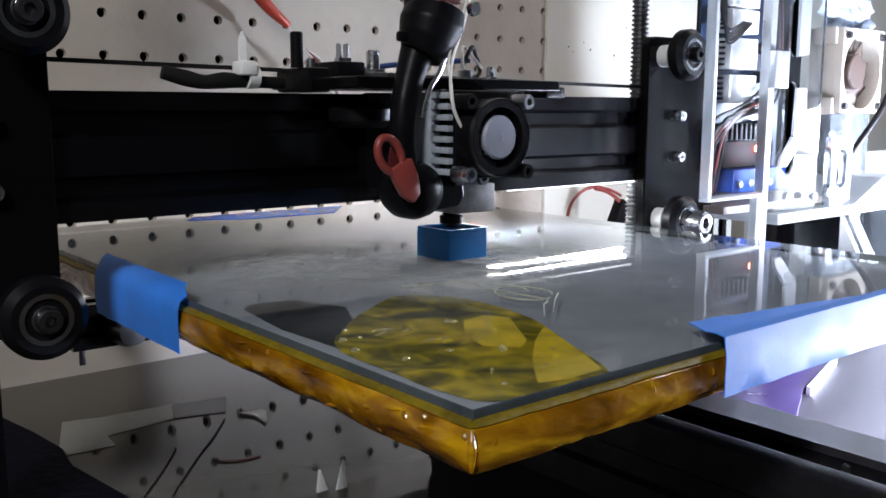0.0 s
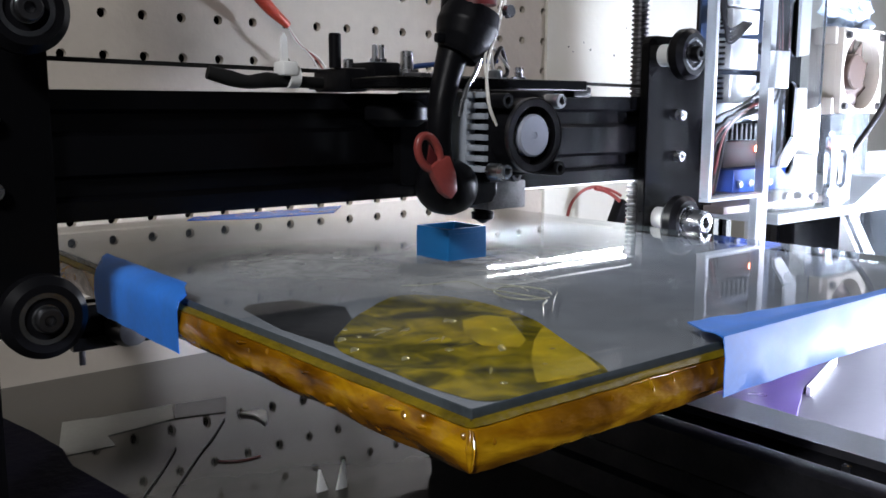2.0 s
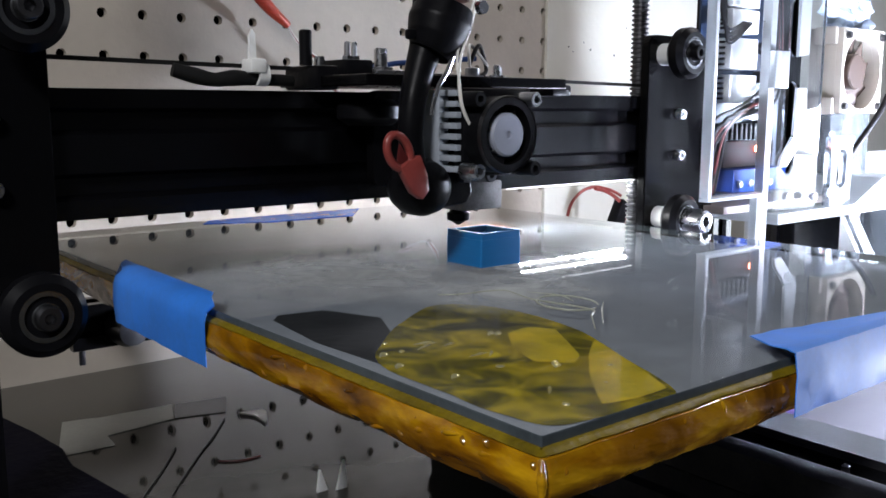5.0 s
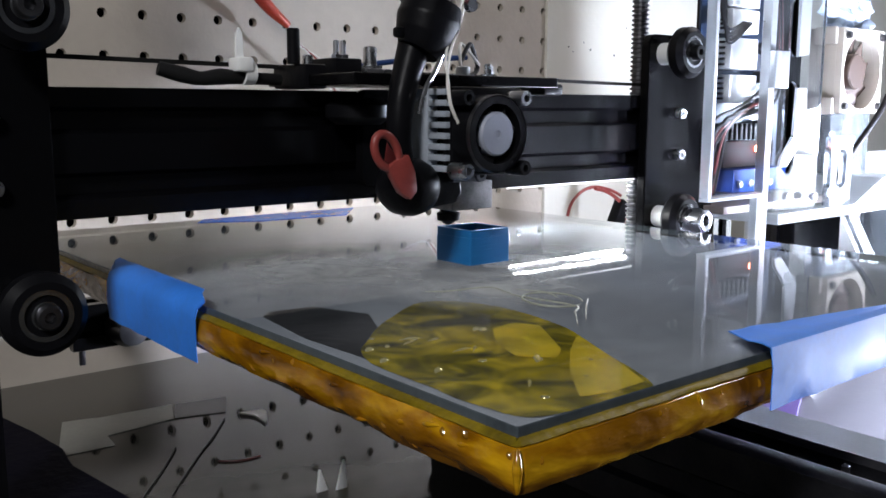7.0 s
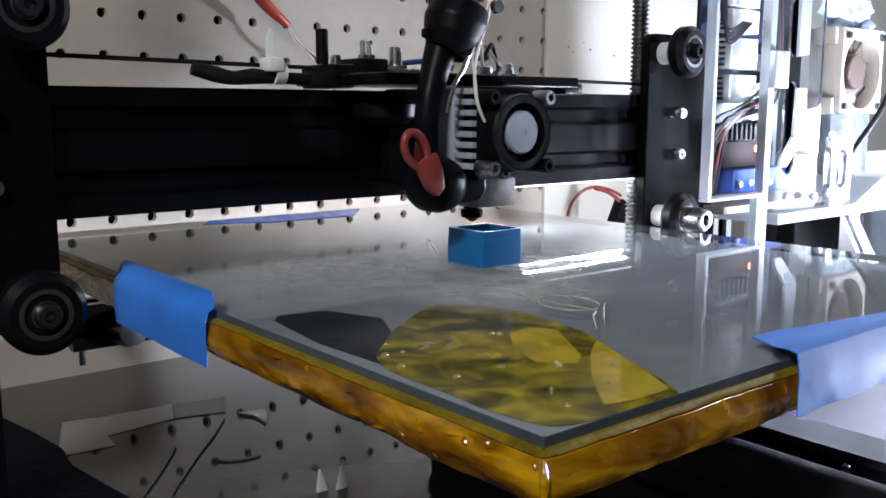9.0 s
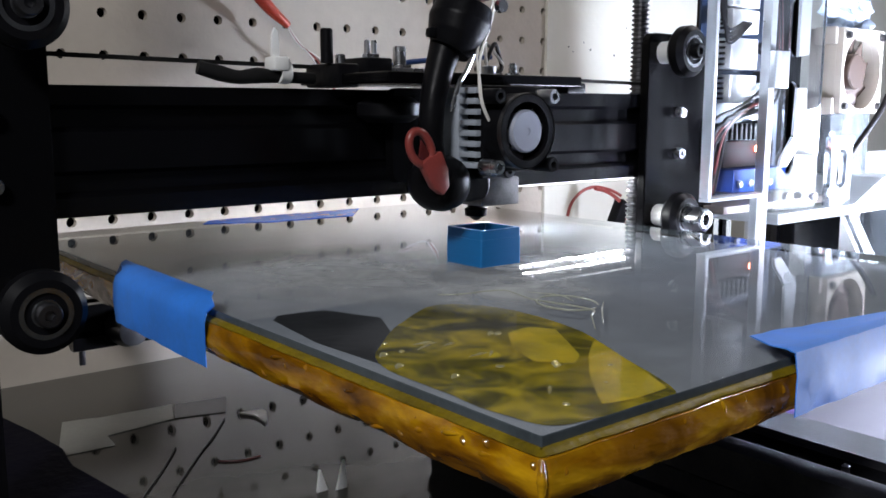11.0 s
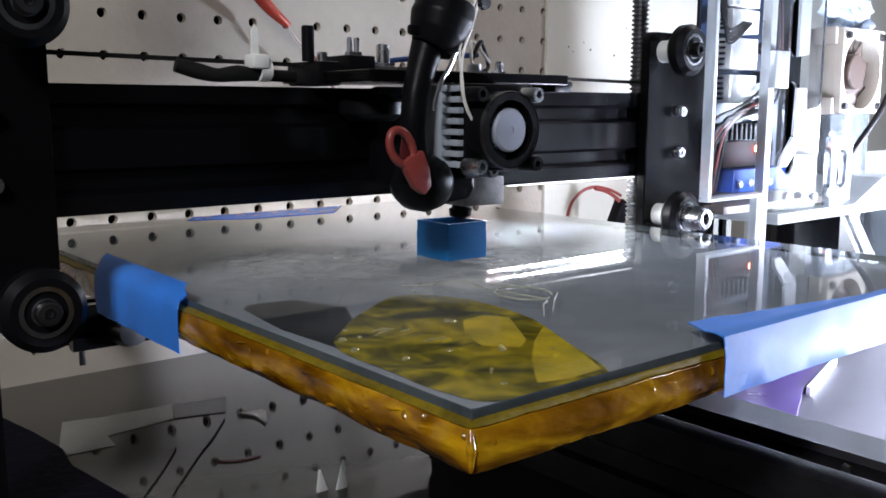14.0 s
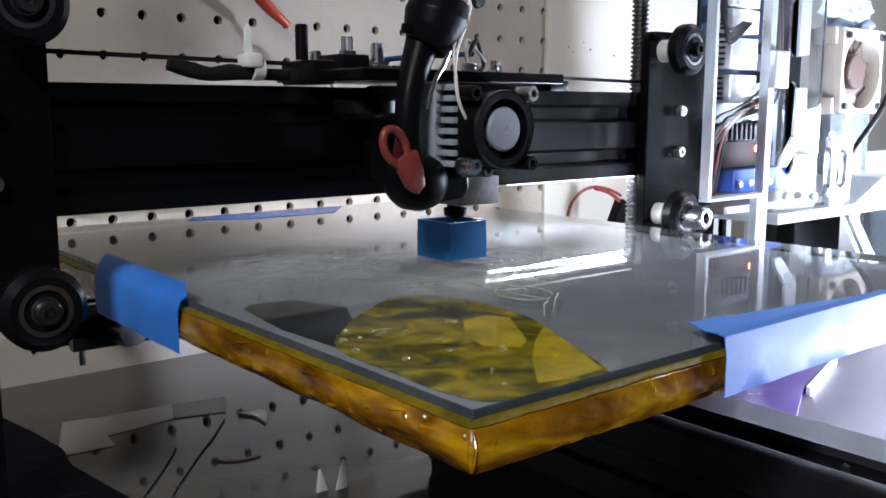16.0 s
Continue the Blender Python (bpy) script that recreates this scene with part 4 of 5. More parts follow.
part("masking_tape", folded_tape((0.2840, 0.3640), (0.2980, 0.3800), "y", (0.0070, 0.0080), 0.0175, 0.0028), TAPE, BED, "strip of blue painter's tape folded over the edge")
part("masking_tape", folded_tape((0.2110, 0.3300), (0.2255, 0.3300), "x", (0.0205, 0.0030), 0.0140, 0.0, 0.0026), TAPE, BED, "strip of blue painter's tape folded over the edge")
back_tape = prism([(0.2237, 0.5030), (0.3262, 0.5030), (0.3010, 0.4723), (0.2480, 0.4757), (0.2143, 0.4910)], z + 0.0001, z + 0.0003, "z")
part("masking_tape", back_tape, TAPEGLOSS, BED, "strip of blue painter's tape along the back edge")

# ---- the printed cube, which grows ----
CX, CY, CW = 0.2407, 0.2898, 0.0221
CUBE = thing("printed_cube", (CX + CW / 2, CY + CW / 2, BED_Z), "blue hollow printed cube standing on the glass", "3D print")


def hollow(x0, y0, w, wall, z0, z1, floor):
    out = bmesh.new()
    o = rounded(x0, x0 + w, y0, y0 + w, 0.0010, 4)
    i = rounded(x0 + wall, x0 + w - wall, y0 + wall, y0 + w - wall, 0.0006, 4)
    n = len(o)
    levels = [out.verts.new((u, v, z0)) for u, v in o], [out.verts.new((u, v, z1)) for u, v in o], [out.verts.new((u, v, z1)) for u, v in i], [out.verts.new((u, v, floor)) for u, v in i]
    for A, B in zip(levels, levels[1:]):
        for k in range(n):
            out.faces.new((A[k], A[(k + 1) % n], B[(k + 1) % n], B[k]))
    out.faces.new(levels[0])
    out.faces.new(levels[3])
    return out


part("lower_section", hollow(CX, CY, CW, 0.0012, BED_Z + 0.0001, BED_Z + 0.0112, BED_Z + 0.003), PLA, CUBE)
RISER = part("upper_section", hollow(CX + 0.00015, CY + 0.00015, CW - 0.0003, 0.0016, BED_Z + 0.0055, BED_Z + 0.0130, BED_Z + 0.0075), PLA, CUBE)

# ---- electronics side: acrylic sheets, controller, fan, lamp ----
sheet = thing("acrylic_cover", (0.45, 0.287, 0.121), "clear acrylic cover sheet in front of the controller", "acrylic sheet")
sheet_face = part("sheet", box(0.4185, 0.468, 0.2842, 0.2898, 0.121, 0.44, 0.0003), ACRYLIC, sheet)
pane(sheet_face, (0, -1, 0), ACRYLEDGE)
part("sawn_edge", box(0.4155, 0.4183, 0.2840, 0.2900, 0.1205, 0.44, 0.0004), ACRYLEDGE, sheet, "bright frosted sawn edge")
part("lower_strip", box(0.4155, 0.468, 0.2838, 0.2902, 0.1185, 0.1203, 0.0004), ACRYLEDGE, sheet)
part("foot", box(0.4640, 0.4678, 0.2850, 0.2900, BENCH_Z, 0.1183, 0.0006), ACRYLEDGE, sheet)

bracket = thing("acrylic_bracket", (0.52, 0.303, 0.0), "clear acrylic side frame with slots and arms", "acrylic frame")


def slotted(u0, u1, v0, v1, slots, a0, a1):
    """Upright sheet with rounded slots (u0, u1, v0, v1) above one another, in one closed skin."""
    bm = bmesh.new()
    n = 6
    seen = {}

    def vert(u, v, a):
        key = (round(u, 6), round(v, 6), a)
        if key not in seen:
            seen[key] = bm.verts.new((u, a, v))
        return seen[key]

    def skin(outline):
        for a in (a0, a1):
            bm.faces.new([vert(u, v, a) for u, v in outline])

    def wall(line):
        for (ua, va), (ub, vb) in zip(line, line[1:]):
            bm.faces.new((vert(ua, va, a0), vert(ub, vb, a0), vert(ub, vb, a1), vert(ua, va, a1)))

    levels = [v0] + [v for s in slots for v in (s[2], s[3])] + [v1]
    for k in range(0, len(levels), 2):
        lo, hi = levels[k], levels[k + 1]
        out = [(u0, lo)]
        if k > 0:
            out.append(((slots[k // 2 - 1][0] + slots[k // 2 - 1][1]) / 2, lo))
        out += [(u1, lo), (u1, hi)]
        if k + 1 < len(levels) - 1:
            out.append(((slots[k // 2][0] + slots[k // 2][1]) / 2, hi))
        out.append((u0, hi))
        skin(out)
    for s in slots:
        w, c = (s[1] - s[0]) / 2, (s[0] + s[1]) / 2
        for sg, side_u in ((-1, u0), (1, u1)):
            arc = [(c + sg * w * math.sin(radians(90 * k / n)), s[3] - w + w * math.cos(radians(90 * k / n))) for k in range(n + 1)]
            arc += [(c + sg * w * math.cos(radians(90 * k / n)), s[2] + w - w * math.sin(radians(90 * k / n))) for k in range(n + 1)]
            skin([(side_u, s[2]), (side_u, s[3])] + arc)
            wall(arc)
    for u in (u0, u1):
        wall([(u, v) for v in levels])
    wall([(u0, v0), (u1, v0)])
    wall([(u0, v1), (u1, v1)])
    return bm


part("post", box(0.4915, 0.4985, 0.2990, 0.3022, BENCH_Z, 0.44, 0.0005), ACRYLEDGE, bracket, "frosted upright edge")
part("clamp_block", box(0.4912, 0.5062, 0.2940, 0.2988, 0.1800, 0.2015, 0.0008), ACRYLEDGE, bracket, "frosted clamp block")
side = part("slotted_sheet", slotted(0.4990, 0.5600, 0.105, 0.44, [(0.5175, 0.5310, 0.128, 0.1846), (0.5200, 0.5335, 0.1995, 0.2340), (0.5200, 0.5335, 0.250, 0.300)], 0.3025, 0.3040), HAZYACRYL, bracket)
pane(side, (0, -1, 0), ACRYLBAR)
part("diagonal_rib", prism([(0.5271, 0.1806), (0.5377, 0.1808), (0.5398, 0.1512), (0.5194, 0.1326), (0.5116, 0.1330), (0.5130, 0.1380), (0.5258, 0.1514)], 0.3000, 0.3022, "y", 0.0003), ACRYLEDGE, bracket, "bright bent acrylic rib", smooth=False)
part("upper_rib", prism([(0.5257, 0.2512), (0.5375, 0.2512), (0.5379, 0.2013), (0.5263, 0.1993)], 0.3000, 0.3022, "y", 0.0003), ACRYLEDGE, bracket, "bright upright acrylic rib", smooth=False)
part("hook", slotted(0.5740, 0.6010, 0.1046, 0.1500, [(0.5810, 0.5940, 0.116, 0.143)], 0.300, 0.305), ACRYLBAR, bracket, "acrylic hook with a slot")
part("shelf", prism([(0.5065, 0.098), (0.720, 0.098), (0.720, 0.118), (0.640, 0.121), (0.600, 0.1045), (0.5065, 0.1045)], 0.2960, 0.345, "y", 0.0006), ACRYLEDGE, bracket, "bright acrylic shelf", smooth=False)
part("shelf_wall", box(0.5065, 0.570, 0.3400, 0.345, 0.1047, 0.128, 0.0006), ACRYLBAR, bracket)
part("brace", prism([(0.600, 0.098), (0.612, 0.098), (0.660, 0.050), (0.660, BENCH_Z), (0.648, BENCH_Z), (0.648, 0.046)], 0.300, 0.306, "y", 0.0005), ACRYLBAR, bracket, smooth=False)
part("leg", box(0.700, 0.712, 0.300, 0.340, BENCH_Z, 0.098, 0.0006), ACRYLBAR, bracket)
for x, zz in ((0.516, 0.115), (0.548, 0.113), (0.640, 0.116), (0.655, 0.119)):
    part("screw", lathe([(0.001, -0.003), (0.0024, -0.003), (0.0026, -0.002), (0.0026, 0.0), (0, 0.0)], (x, 0.2985, zz), "y", 16), STEEL, bracket)

board = thing("controller_board", (0.53, 0.335, 0.11), "dark controller board with white plugs and a red lit driver", "circuit board")
part("base_board", box(0.4850, 0.5750, 0.3340, 0.3356, 0.112, 0.240, 0.0002), BOARDM, board)
for zz, hh in ((0.1715, 0.0170), (0.1920, 0.0185), (0.2135, 0.0140), (0.2290, 0.0110)):
    plug = part("plug", box(0.5010, 0.5300, 0.3230, 0.3338, zz, zz + hh, 0.0008), WHITECON, board, "white plug")
    for k in range(5):
        part("pin", box(0.4985, 0.5008, 0.3270, 0.3300, zz + 0.002 + k * hh / 5.6, zz + 0.0034 + k * hh / 5.6, 0.0002), BLACKWIRE, plug)
part("heat_sink", join(*[box(0.5010 + k * 0.0052, 0.5040 + k * 0.0052, 0.3240, 0.3338, 0.1490, 0.1590, 0.0003) for k in range(7)]), PLASTIC, board)
part("driver", box(0.5040, 0.5600, 0.3270, 0.3338, 0.1315, 0.1480, 0.0006), DRIVER, board, "red driver module")
part("indicator", lathe([(0, -0.0018), (0.0014, -0.0014), (0.002, 0), (0, 0)], (0.5395, 0.3266, 0.1428), "y", 16), LEDRED, board, "glowing red indicator light")
term = part("terminal", box(0.5020, 0.5620, 0.3180, 0.3338, 0.1170, 0.1310, 0.0008), BLUECON, board, "blue screw terminal")
for k in range(5):
    part("clamp_screw", lathe([(0, -0.001), (0.0022, -0.001), (0.0026, 0.0006), (0, 0.0006)], (0.5090 + k * 0.0112, 0.3176, 0.1222), "y", 14), STEEL, term)
for k, (x, zz) in enumerate(((0.547, 0.157), (0.552, 0.171), (0.545, 0.188), (0.549, 0.206))):
    part("capacitor", lathe([(0, 0), (0.0036, 0), (0.0038, -0.0008), (0.0038, -0.0078), (0.0034, -0.0085), (0, -0.0085)], (x, 0.3338, zz), "y", 20), DARKSTEEL if k % 2 else BLACKWIRE, board)
tray = solo("board_tray", box(0.462, 0.585, 0.305, 0.352, 0.1055, 0.1100, 0.0006), mat("brown_tray_plastic", (0.22, 0.19, 0.17), 0.4, var=0.2, scale=40), "thin brownish tray under the controller board", "tray")
tray.location.z = 0.0012
rnd = random.Random(5)
harness = thing("wire_harness", (0.49, 0.32, 0.112), "bundle of dark wires beside the controller board", "wires")
for k in range(9):
    x = 0.478 + 0.002 * k
    col = (BLACKWIRE, BLACKWIRE, BLACKWIRE, MAROON)[k % 4]
    part("wire", tube([(x, 0.327, 0.1115), (x - 0.010 + rnd.uniform(-0.004, 0.004), 0.318, 0.135), (x - 0.006, 0.314, 0.158 + rnd.uniform(-0.004, 0.004)), (x + 0.018, 0.315, 0.166 + rnd.uniform(-0.003, 0.003)), (x + 0.046, 0.318, 0.172 + rnd.uniform(-0.004, 0.006)), (0.541 + 0.001 * k, 0.318, 0.190 + rnd.uniform(-0.004, 0.006)), (0.540 + 0.001 * k, 0.320, 0.246)], 0.0011, 8, 6), col, harness)
for k in range(5):
    part("wire", tube([(0.505 + 0.002 * k, 0.318, 0.219), (0.488, 0.316, 0.214 - 0.002 * k), (0.482 + 0.001 * k, 0.318, 0.224), (0.486 + 0.001 * k, 0.322, 0.255)], 0.0009, 8, 6), BLACKWIRE, harness)

board.location.x -= 0.012
harness.location.x -= 0.012

fan = thing("case_fan", (0.667, 0.343, 0.165), "ivory square fan with brownish blades and clips", "fan")
fc = (0.6670, 0.1950)
fan_frame = part("frame", pierced(fc[0] - 0.030, fc[0] + 0.030, fc[1] - 0.030, fc[1] + 0.030, [(fc[0], fc[1], 0.0272)], 0.330, 0.335, "y", 40), IVORY, fan)
part("rear_frame", pierced(fc[0] - 0.030, fc[0] + 0.030, fc[1] - 0.030, fc[1] + 0.030, [(fc[0], fc[1], 0.0272)], 0.350, 0.355, "y", 40), IVORY, fan)
part("barrel", lathe([(0.0272, 0.3351), (0.0290, 0.3351), (0.0290, 0.3499), (0.0272, 0.3499), (0.0272, 0.3351)], (fc[0], 0, fc[1]), "y", 40), IVORY, fan)
for zz in (-0.0310, 0.0185):
    part("clip", box(fc[0] - 0.0345, fc[0] - 0.0302, 0.3335, 0.3500, fc[1] + zz, fc[1] + zz + 0.0125, 0.0012), IVORY, fan)
part("side_wall", box(fc[0] - 0.0298, fc[0] - 0.0294, 0.3352, 0.3498, fc[1] - 0.0285, fc[1] + 0.0285, 0.0001), IVORY, fan)
part("fan_hub", lathe([(0, 0.3335), (0.0120, 0.3335), (0.0130, 0.3345), (0.0130, 0.348), (0, 0.348)], (fc[0], 0, fc[1]), "y", 32), BROWNFAN, fan, "brownish hub")
for k in range(9):
    blade = box(0.0125, 0.0262, -0.0006, 0.0006, -0.0078, 0.0078, 0.0004)
    bmesh.ops.transform(blade, matrix=Matrix.Translation((fc[0], 0.3415, fc[1])) @ Matrix.Rotation(2 * math.pi * k / 9, 4, "Y") @ Matrix.Rotation(0.28, 4, "X"), verts=blade.verts)
    part("blade", blade, BROWNFAN, fan)
for sx in (-1, 1):
    for sz in (-1, 1):
        part("screw", lathe([(0, 0.327), (0.0024, 0.327), (0.0028, 0.3298), (0, 0.3298)], (fc[0] + sx * 0.025, 0, fc[1] + sz * 0.025), "y", 14), DARKSTEEL, fan)
part("stand", box(fc[0] - 0.0290, fc[0] + 0.029, 0.336, 0.350, 0.1046, fc[1] - 0.0301, 0.001), ACRYLBAR, fan, "clear stand")
solo("black_rod", tube([(0.596, 0.306, 0.1050), (0.6076, 0.310, 0.1271), (0.6511, 0.310, 0.1613), (0.672, 0.312, 0.178)], 0.0022, 10), BLACKWIRE, "thin black slanting rod beside the fan", "rod")

lamp = thing("work_lamp", (0.745, 0.22, 0.0), "bright white lamp bar standing on the bench", "lamp")
part("diffuser", box(0.7360, 0.7400, 0.17, 0.27, 0.030, 0.125, 0.001), GLOW, lamp, "glowing white diffuser")
part("housing", box(0.7405, 0.7520, 0.167, 0.273, 0.026, 0.129, 0.002), PLASTIC, lamp)
for y in (0.18, 0.25):
    part("foot", box(0.730, 0.760, y, y + 0.012, 0.0, 0.0258, 0.001), PLASTIC, lamp)
# unseen body for the added low light
low_lamp = thing("low_lamp", (0.53, 0.10, 0.0), "small bright white lamp added out of view, low on the bench", "lamp")
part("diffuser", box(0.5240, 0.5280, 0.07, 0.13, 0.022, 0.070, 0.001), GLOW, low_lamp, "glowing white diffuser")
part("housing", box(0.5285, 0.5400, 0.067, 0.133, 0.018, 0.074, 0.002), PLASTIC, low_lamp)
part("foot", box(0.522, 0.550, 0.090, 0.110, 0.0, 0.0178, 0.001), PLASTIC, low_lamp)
# box added to give the dark area under the shelf, its fittings made up
crate = thing("power_supply", (0.66, 0.37, BENCH_Z), "dark box added under the acrylic shelf", "power supply")
part("case", box(0.6210, 0.6900, 0.3500, 0.3620, BENCH_Z + 0.0018, 0.0850, 0.0012), PLATE, crate, smooth=False)
part("terminal_strip", box(0.626, 0.686, 0.3440, 0.3498, 0.0250, 0.0400, 0.0008), PLASTIC, crate)
for k in range(5):
    part("terminal_screw", lathe([(0, -0.0008), (0.0022, -0.0008), (0.0025, 0.0004), (0, 0.0004)], (0.632 + 0.012 * k, 0.3438, 0.0325), "y", 12), STEEL, crate)
panel = thing("white_panel", (0.80, 0.41, 0.0), "white plastic panel leaning behind the acrylic frame", "panel")
part("face", box(0.66, 0.95, 0.4105, 0.4165, 0.004, 0.125, 0.002), WHITECON, panel)
part("rim", box(0.655, 0.955, 0.4085, 0.4185, 0.0, 0.0038, 0.001), WHITECON, panel)

# ---- small things on and over the bench ----
probe = thing("red_cable", (0.33, 0.55, 0.20), "red sleeved cable with thin wires hanging before the pegboard", "cable")
part("sleeve", tube([(0.2700, 0.5400, 0.2620), (0.2880, 0.5440, 0.2440), (0.3020, 0.5470, 0.2320), (0.3160, 0.5490, 0.2225)], [0.0046, 0.0044, 0.0040, 0.0024], 14), REDCABLE, probe, "red sleeve")
for k in range(3):
    part("wire", tube([(0.3150, 0.5490, 0.2228), (0.3240, 0.5490, 0.2120 - 0.001 * k), (0.3345 + 0.003 * k, 0.5490, 0.2010), (0.3500 + 0.003 * k, 0.5500, 0.1800), (0.3700 + 0.002 * k, 0.5500, 0.1620 + 0.001 * k), (0.3915, 0.5500, 0.1540 + 0.001 * k), (0.4110, 0.5500, 0.1500 - 0.001 * k), (0.4310, 0.5500, 0.1430), (0.4400 + 0.002 * k, 0.5500, 0.1500), (0.4480, 0.5520, 0.1640), (0.4530, WALL_Y - 0.0008, 0.1720)], 0.0006, 8), RED if k == 1 else WIRE, probe)
back = thing("back_cable", (0.57, 0.50, 0.0), "red and black cables looping behind the bed", "cable")
part("wire", tube([(0.5360, 0.500, 0.040), (0.5402, 0.500, 0.0835), (0.5520, 0.500, 0.0990), (0.5700, 0.500, 0.1040), (0.5900, 0.500, 0.1010), (0.6050, 0.500, 0.0950)], 0.0013, 8), RED, back)
part("wire", tube([(0.5700, 0.498, 0.1030), (0.5860, 0.498, 0.0990), (0.6020, 0.498, 0.0900), (0.6080, 0.498, 0.0800), (0.606, 0.498, 0.04)], 0.0016, 8), RED, back)
part("plug", prism([(0.5900, 0.0700), (0.6040, 0.0700), (0.6090, 0.0880), (0.6020, 0.0930)], 0.494, 0.504, "y", 0.0008), PLASTIC, back)
part("bundle", tube([(0.600, 0.499, 0.0740), (0.598, 0.499, 0.04), (0.605, 0.505, 0.0035), (0.640, 0.51, 0.0035)], 0.0032, 10), BLACKWIRE, back)
card = thing("violet_card", (0.50, 0.29, 0.0), "violet plastic card with a bright white rim", "card")
part("panel", prism([(0.430, 0.235), (0.4860, 0.2620), (0.5600, 0.2840), (0.5900, 0.3100), (0.5200, 0.330), (0.4300, 0.300)], 0.0, 0.004, "z", 0.0006), PURPLE, card)
part("rim", prism([(0.4860, 0.2605), (0.5600, 0.2825), (0.5600, 0.2800), (0.4860, 0.2570)], 0.0, 0.0055, "z", 0.0005), WHITECON, card, "bright white edge")
solo("plastic_scrap", prism([(0.2180, 0.4420), (0.2310, 0.4390), (0.2300, 0.4330), (0.2235, 0.4200), (0.2215, 0.4190), (0.2225, 0.4330)], 0.0, 0.0010, "z", 0.0002), WIRE, "torn white plastic scrap lying on the bench", "plastic scrap", smooth=False)
# pale L-shaped reflection in the bench, laid on it as a thin sheet
pads = thing("paper_strip", (0.17, 0.46, 0.0), "pale reflection in the bench drawn as a thin strip", "card")
part("strip", prism([(0.1384, 0.4887), (0.1522, 0.4855), (0.1545, 0.4836), (0.1960, 0.4803), (0.1870, 0.4569), (0.1501, 0.4537), (0.1486, 0.4375), (0.1216, 0.4395)], 0.0, 0.0003, "z", 0.0001), mat("pale_reflection_grey", (0.24, 0.235, 0.205), 0.5, var=0.15, scale=50), pads, smooth=False)
# dark part of the bench's reflection, put in as a flat dark patch
solo("dark_card", prism([(0.1973, 0.4793), (0.2255, 0.4733), (0.2138, 0.4494), (0.1876, 0.4569)], 0.0, 0.0003, "z", 0.0001), mat("dark_reflection_grey", (0.06, 0.058, 0.055), 0.4, var=0.3, scale=50), "dark reflection in the bench drawn as a thin strip", "card", smooth=False)
solo("foam_pad", prism([(0.03, 0.5400), (0.1024, 0.5367), (0.1116, 0.5033), (0.1186, 0.4674), (0.1228, 0.4347), (0.1199, 0.4105), (0.1274, 0.3581), (0.12, 0.32), (0.03, 0.32)], 0.0, 0.006, "z", 0.001), mat("dark_navy_foam", (0.004, 0.0037, 0.008), 0.8, var=0.3, scale=60, bump=0.4, spec=0.04), "dark navy foam pad lying on the bench", "pad", smooth=False)

for x, y, h, lean in ((0.1965, 0.3255, 0.010, -0.0015), (0.2045, 0.3225, 0.013, 0.001)):
    solo("plastic_tip", prism([(x, 0.0), (x + 0.0055, 0.0), (x + 0.0035 + lean, h), (x + 0.0027 + lean, h)], y, y + 0.0012, "y", 0.0002), NYLON, "small pointed white plastic tip on the bench", "plastic piece", "white plastic tips")


def crumpled(x0, x1, y0, y1, z0, z1):
    bm = bmesh.new()
    n = 16
    grid = [[bm.verts.new((x0 + (x1 - x0) * i / n, (y0 + y1) / 2 + (y1 - y0) * 0.5 * noise.noise(Vector((i * 0.45, j * 0.45, 2.0))), z0 + (z1 - z0) * j / n + 0.003 * noise.noise(Vector((i * 0.6, j * 0.6, 9.0))) * (j > 0))) for i in range(n + 1)] for j in range(n + 1)]
    for j in range(n):
        for i in range(n):
            bm.faces.new((grid[j][i], grid[j][i + 1], grid[j + 1][i + 1], grid[j + 1][i]))
    r = bmesh.ops.solidify(bm, geom=bm.faces[:], thickness=0.0006)
    return bm


solo("plastic_bag", crumpled(0.628, 0.700, 0.334, 0.352, 0.2262, 0.275), mat("pale_blue_plastic_film", (0.62, 0.72, 0.85), 0.25, var=0.1, scale=40, coat=0.5), "crumpled pale blue plastic film on the fan", "plastic bag")

# lines reflected in the glossy bench, drawn on it as thin coloured tubes
for pts, m, words in (([(0.2077, 0.4390), (0.1900, 0.4160), (0.1745, 0.3983), (0.1461, 0.3622)], BLACKWIRE, "thin dark line drawn for a reflection in the bench"), ([(0.1700, 0.4150), (0.1624, 0.4037), (0.1489, 0.3851), (0.1344, 0.3666)], BLACKWIRE, "thin dark line drawn for a reflection in the bench"), ([(0.1790, 0.3860), (0.1819, 0.3831), (0.1883, 0.3796), (0.1977, 0.3793)], MAROON, "short dull red line drawn for a reflection in the bench")):
    solo("loose_wire", tube([(x, y, BENCH_Z + 0.00035) for x, y in pts], 0.00035, 8), m, words, "wire", "wires on the bench")
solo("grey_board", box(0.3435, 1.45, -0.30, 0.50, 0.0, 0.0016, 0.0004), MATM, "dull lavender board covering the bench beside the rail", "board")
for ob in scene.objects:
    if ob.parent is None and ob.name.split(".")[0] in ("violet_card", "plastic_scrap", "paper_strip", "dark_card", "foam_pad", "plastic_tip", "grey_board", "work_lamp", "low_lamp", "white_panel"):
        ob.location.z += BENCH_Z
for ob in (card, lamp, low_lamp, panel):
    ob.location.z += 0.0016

# ---- what moves ----


def loops(start, first, count, period):
    """Rounds of the square that the head prints: time, x of the head and y of the bed in mm, corner by corner."""
    corners = ((-1.2, -20.6), (-1.2, 0.0), (17.4, 0.0), (17.4, -20.6))
    return [(start + k * period / 4, *corners[(first + k) % 4]) for k in range(count)]


GAPS = loops(4.25, 0, 20, 0.396) + loops(9.25, 2, 20, 0.407)
CLIMB = 0.00275 / 16.0


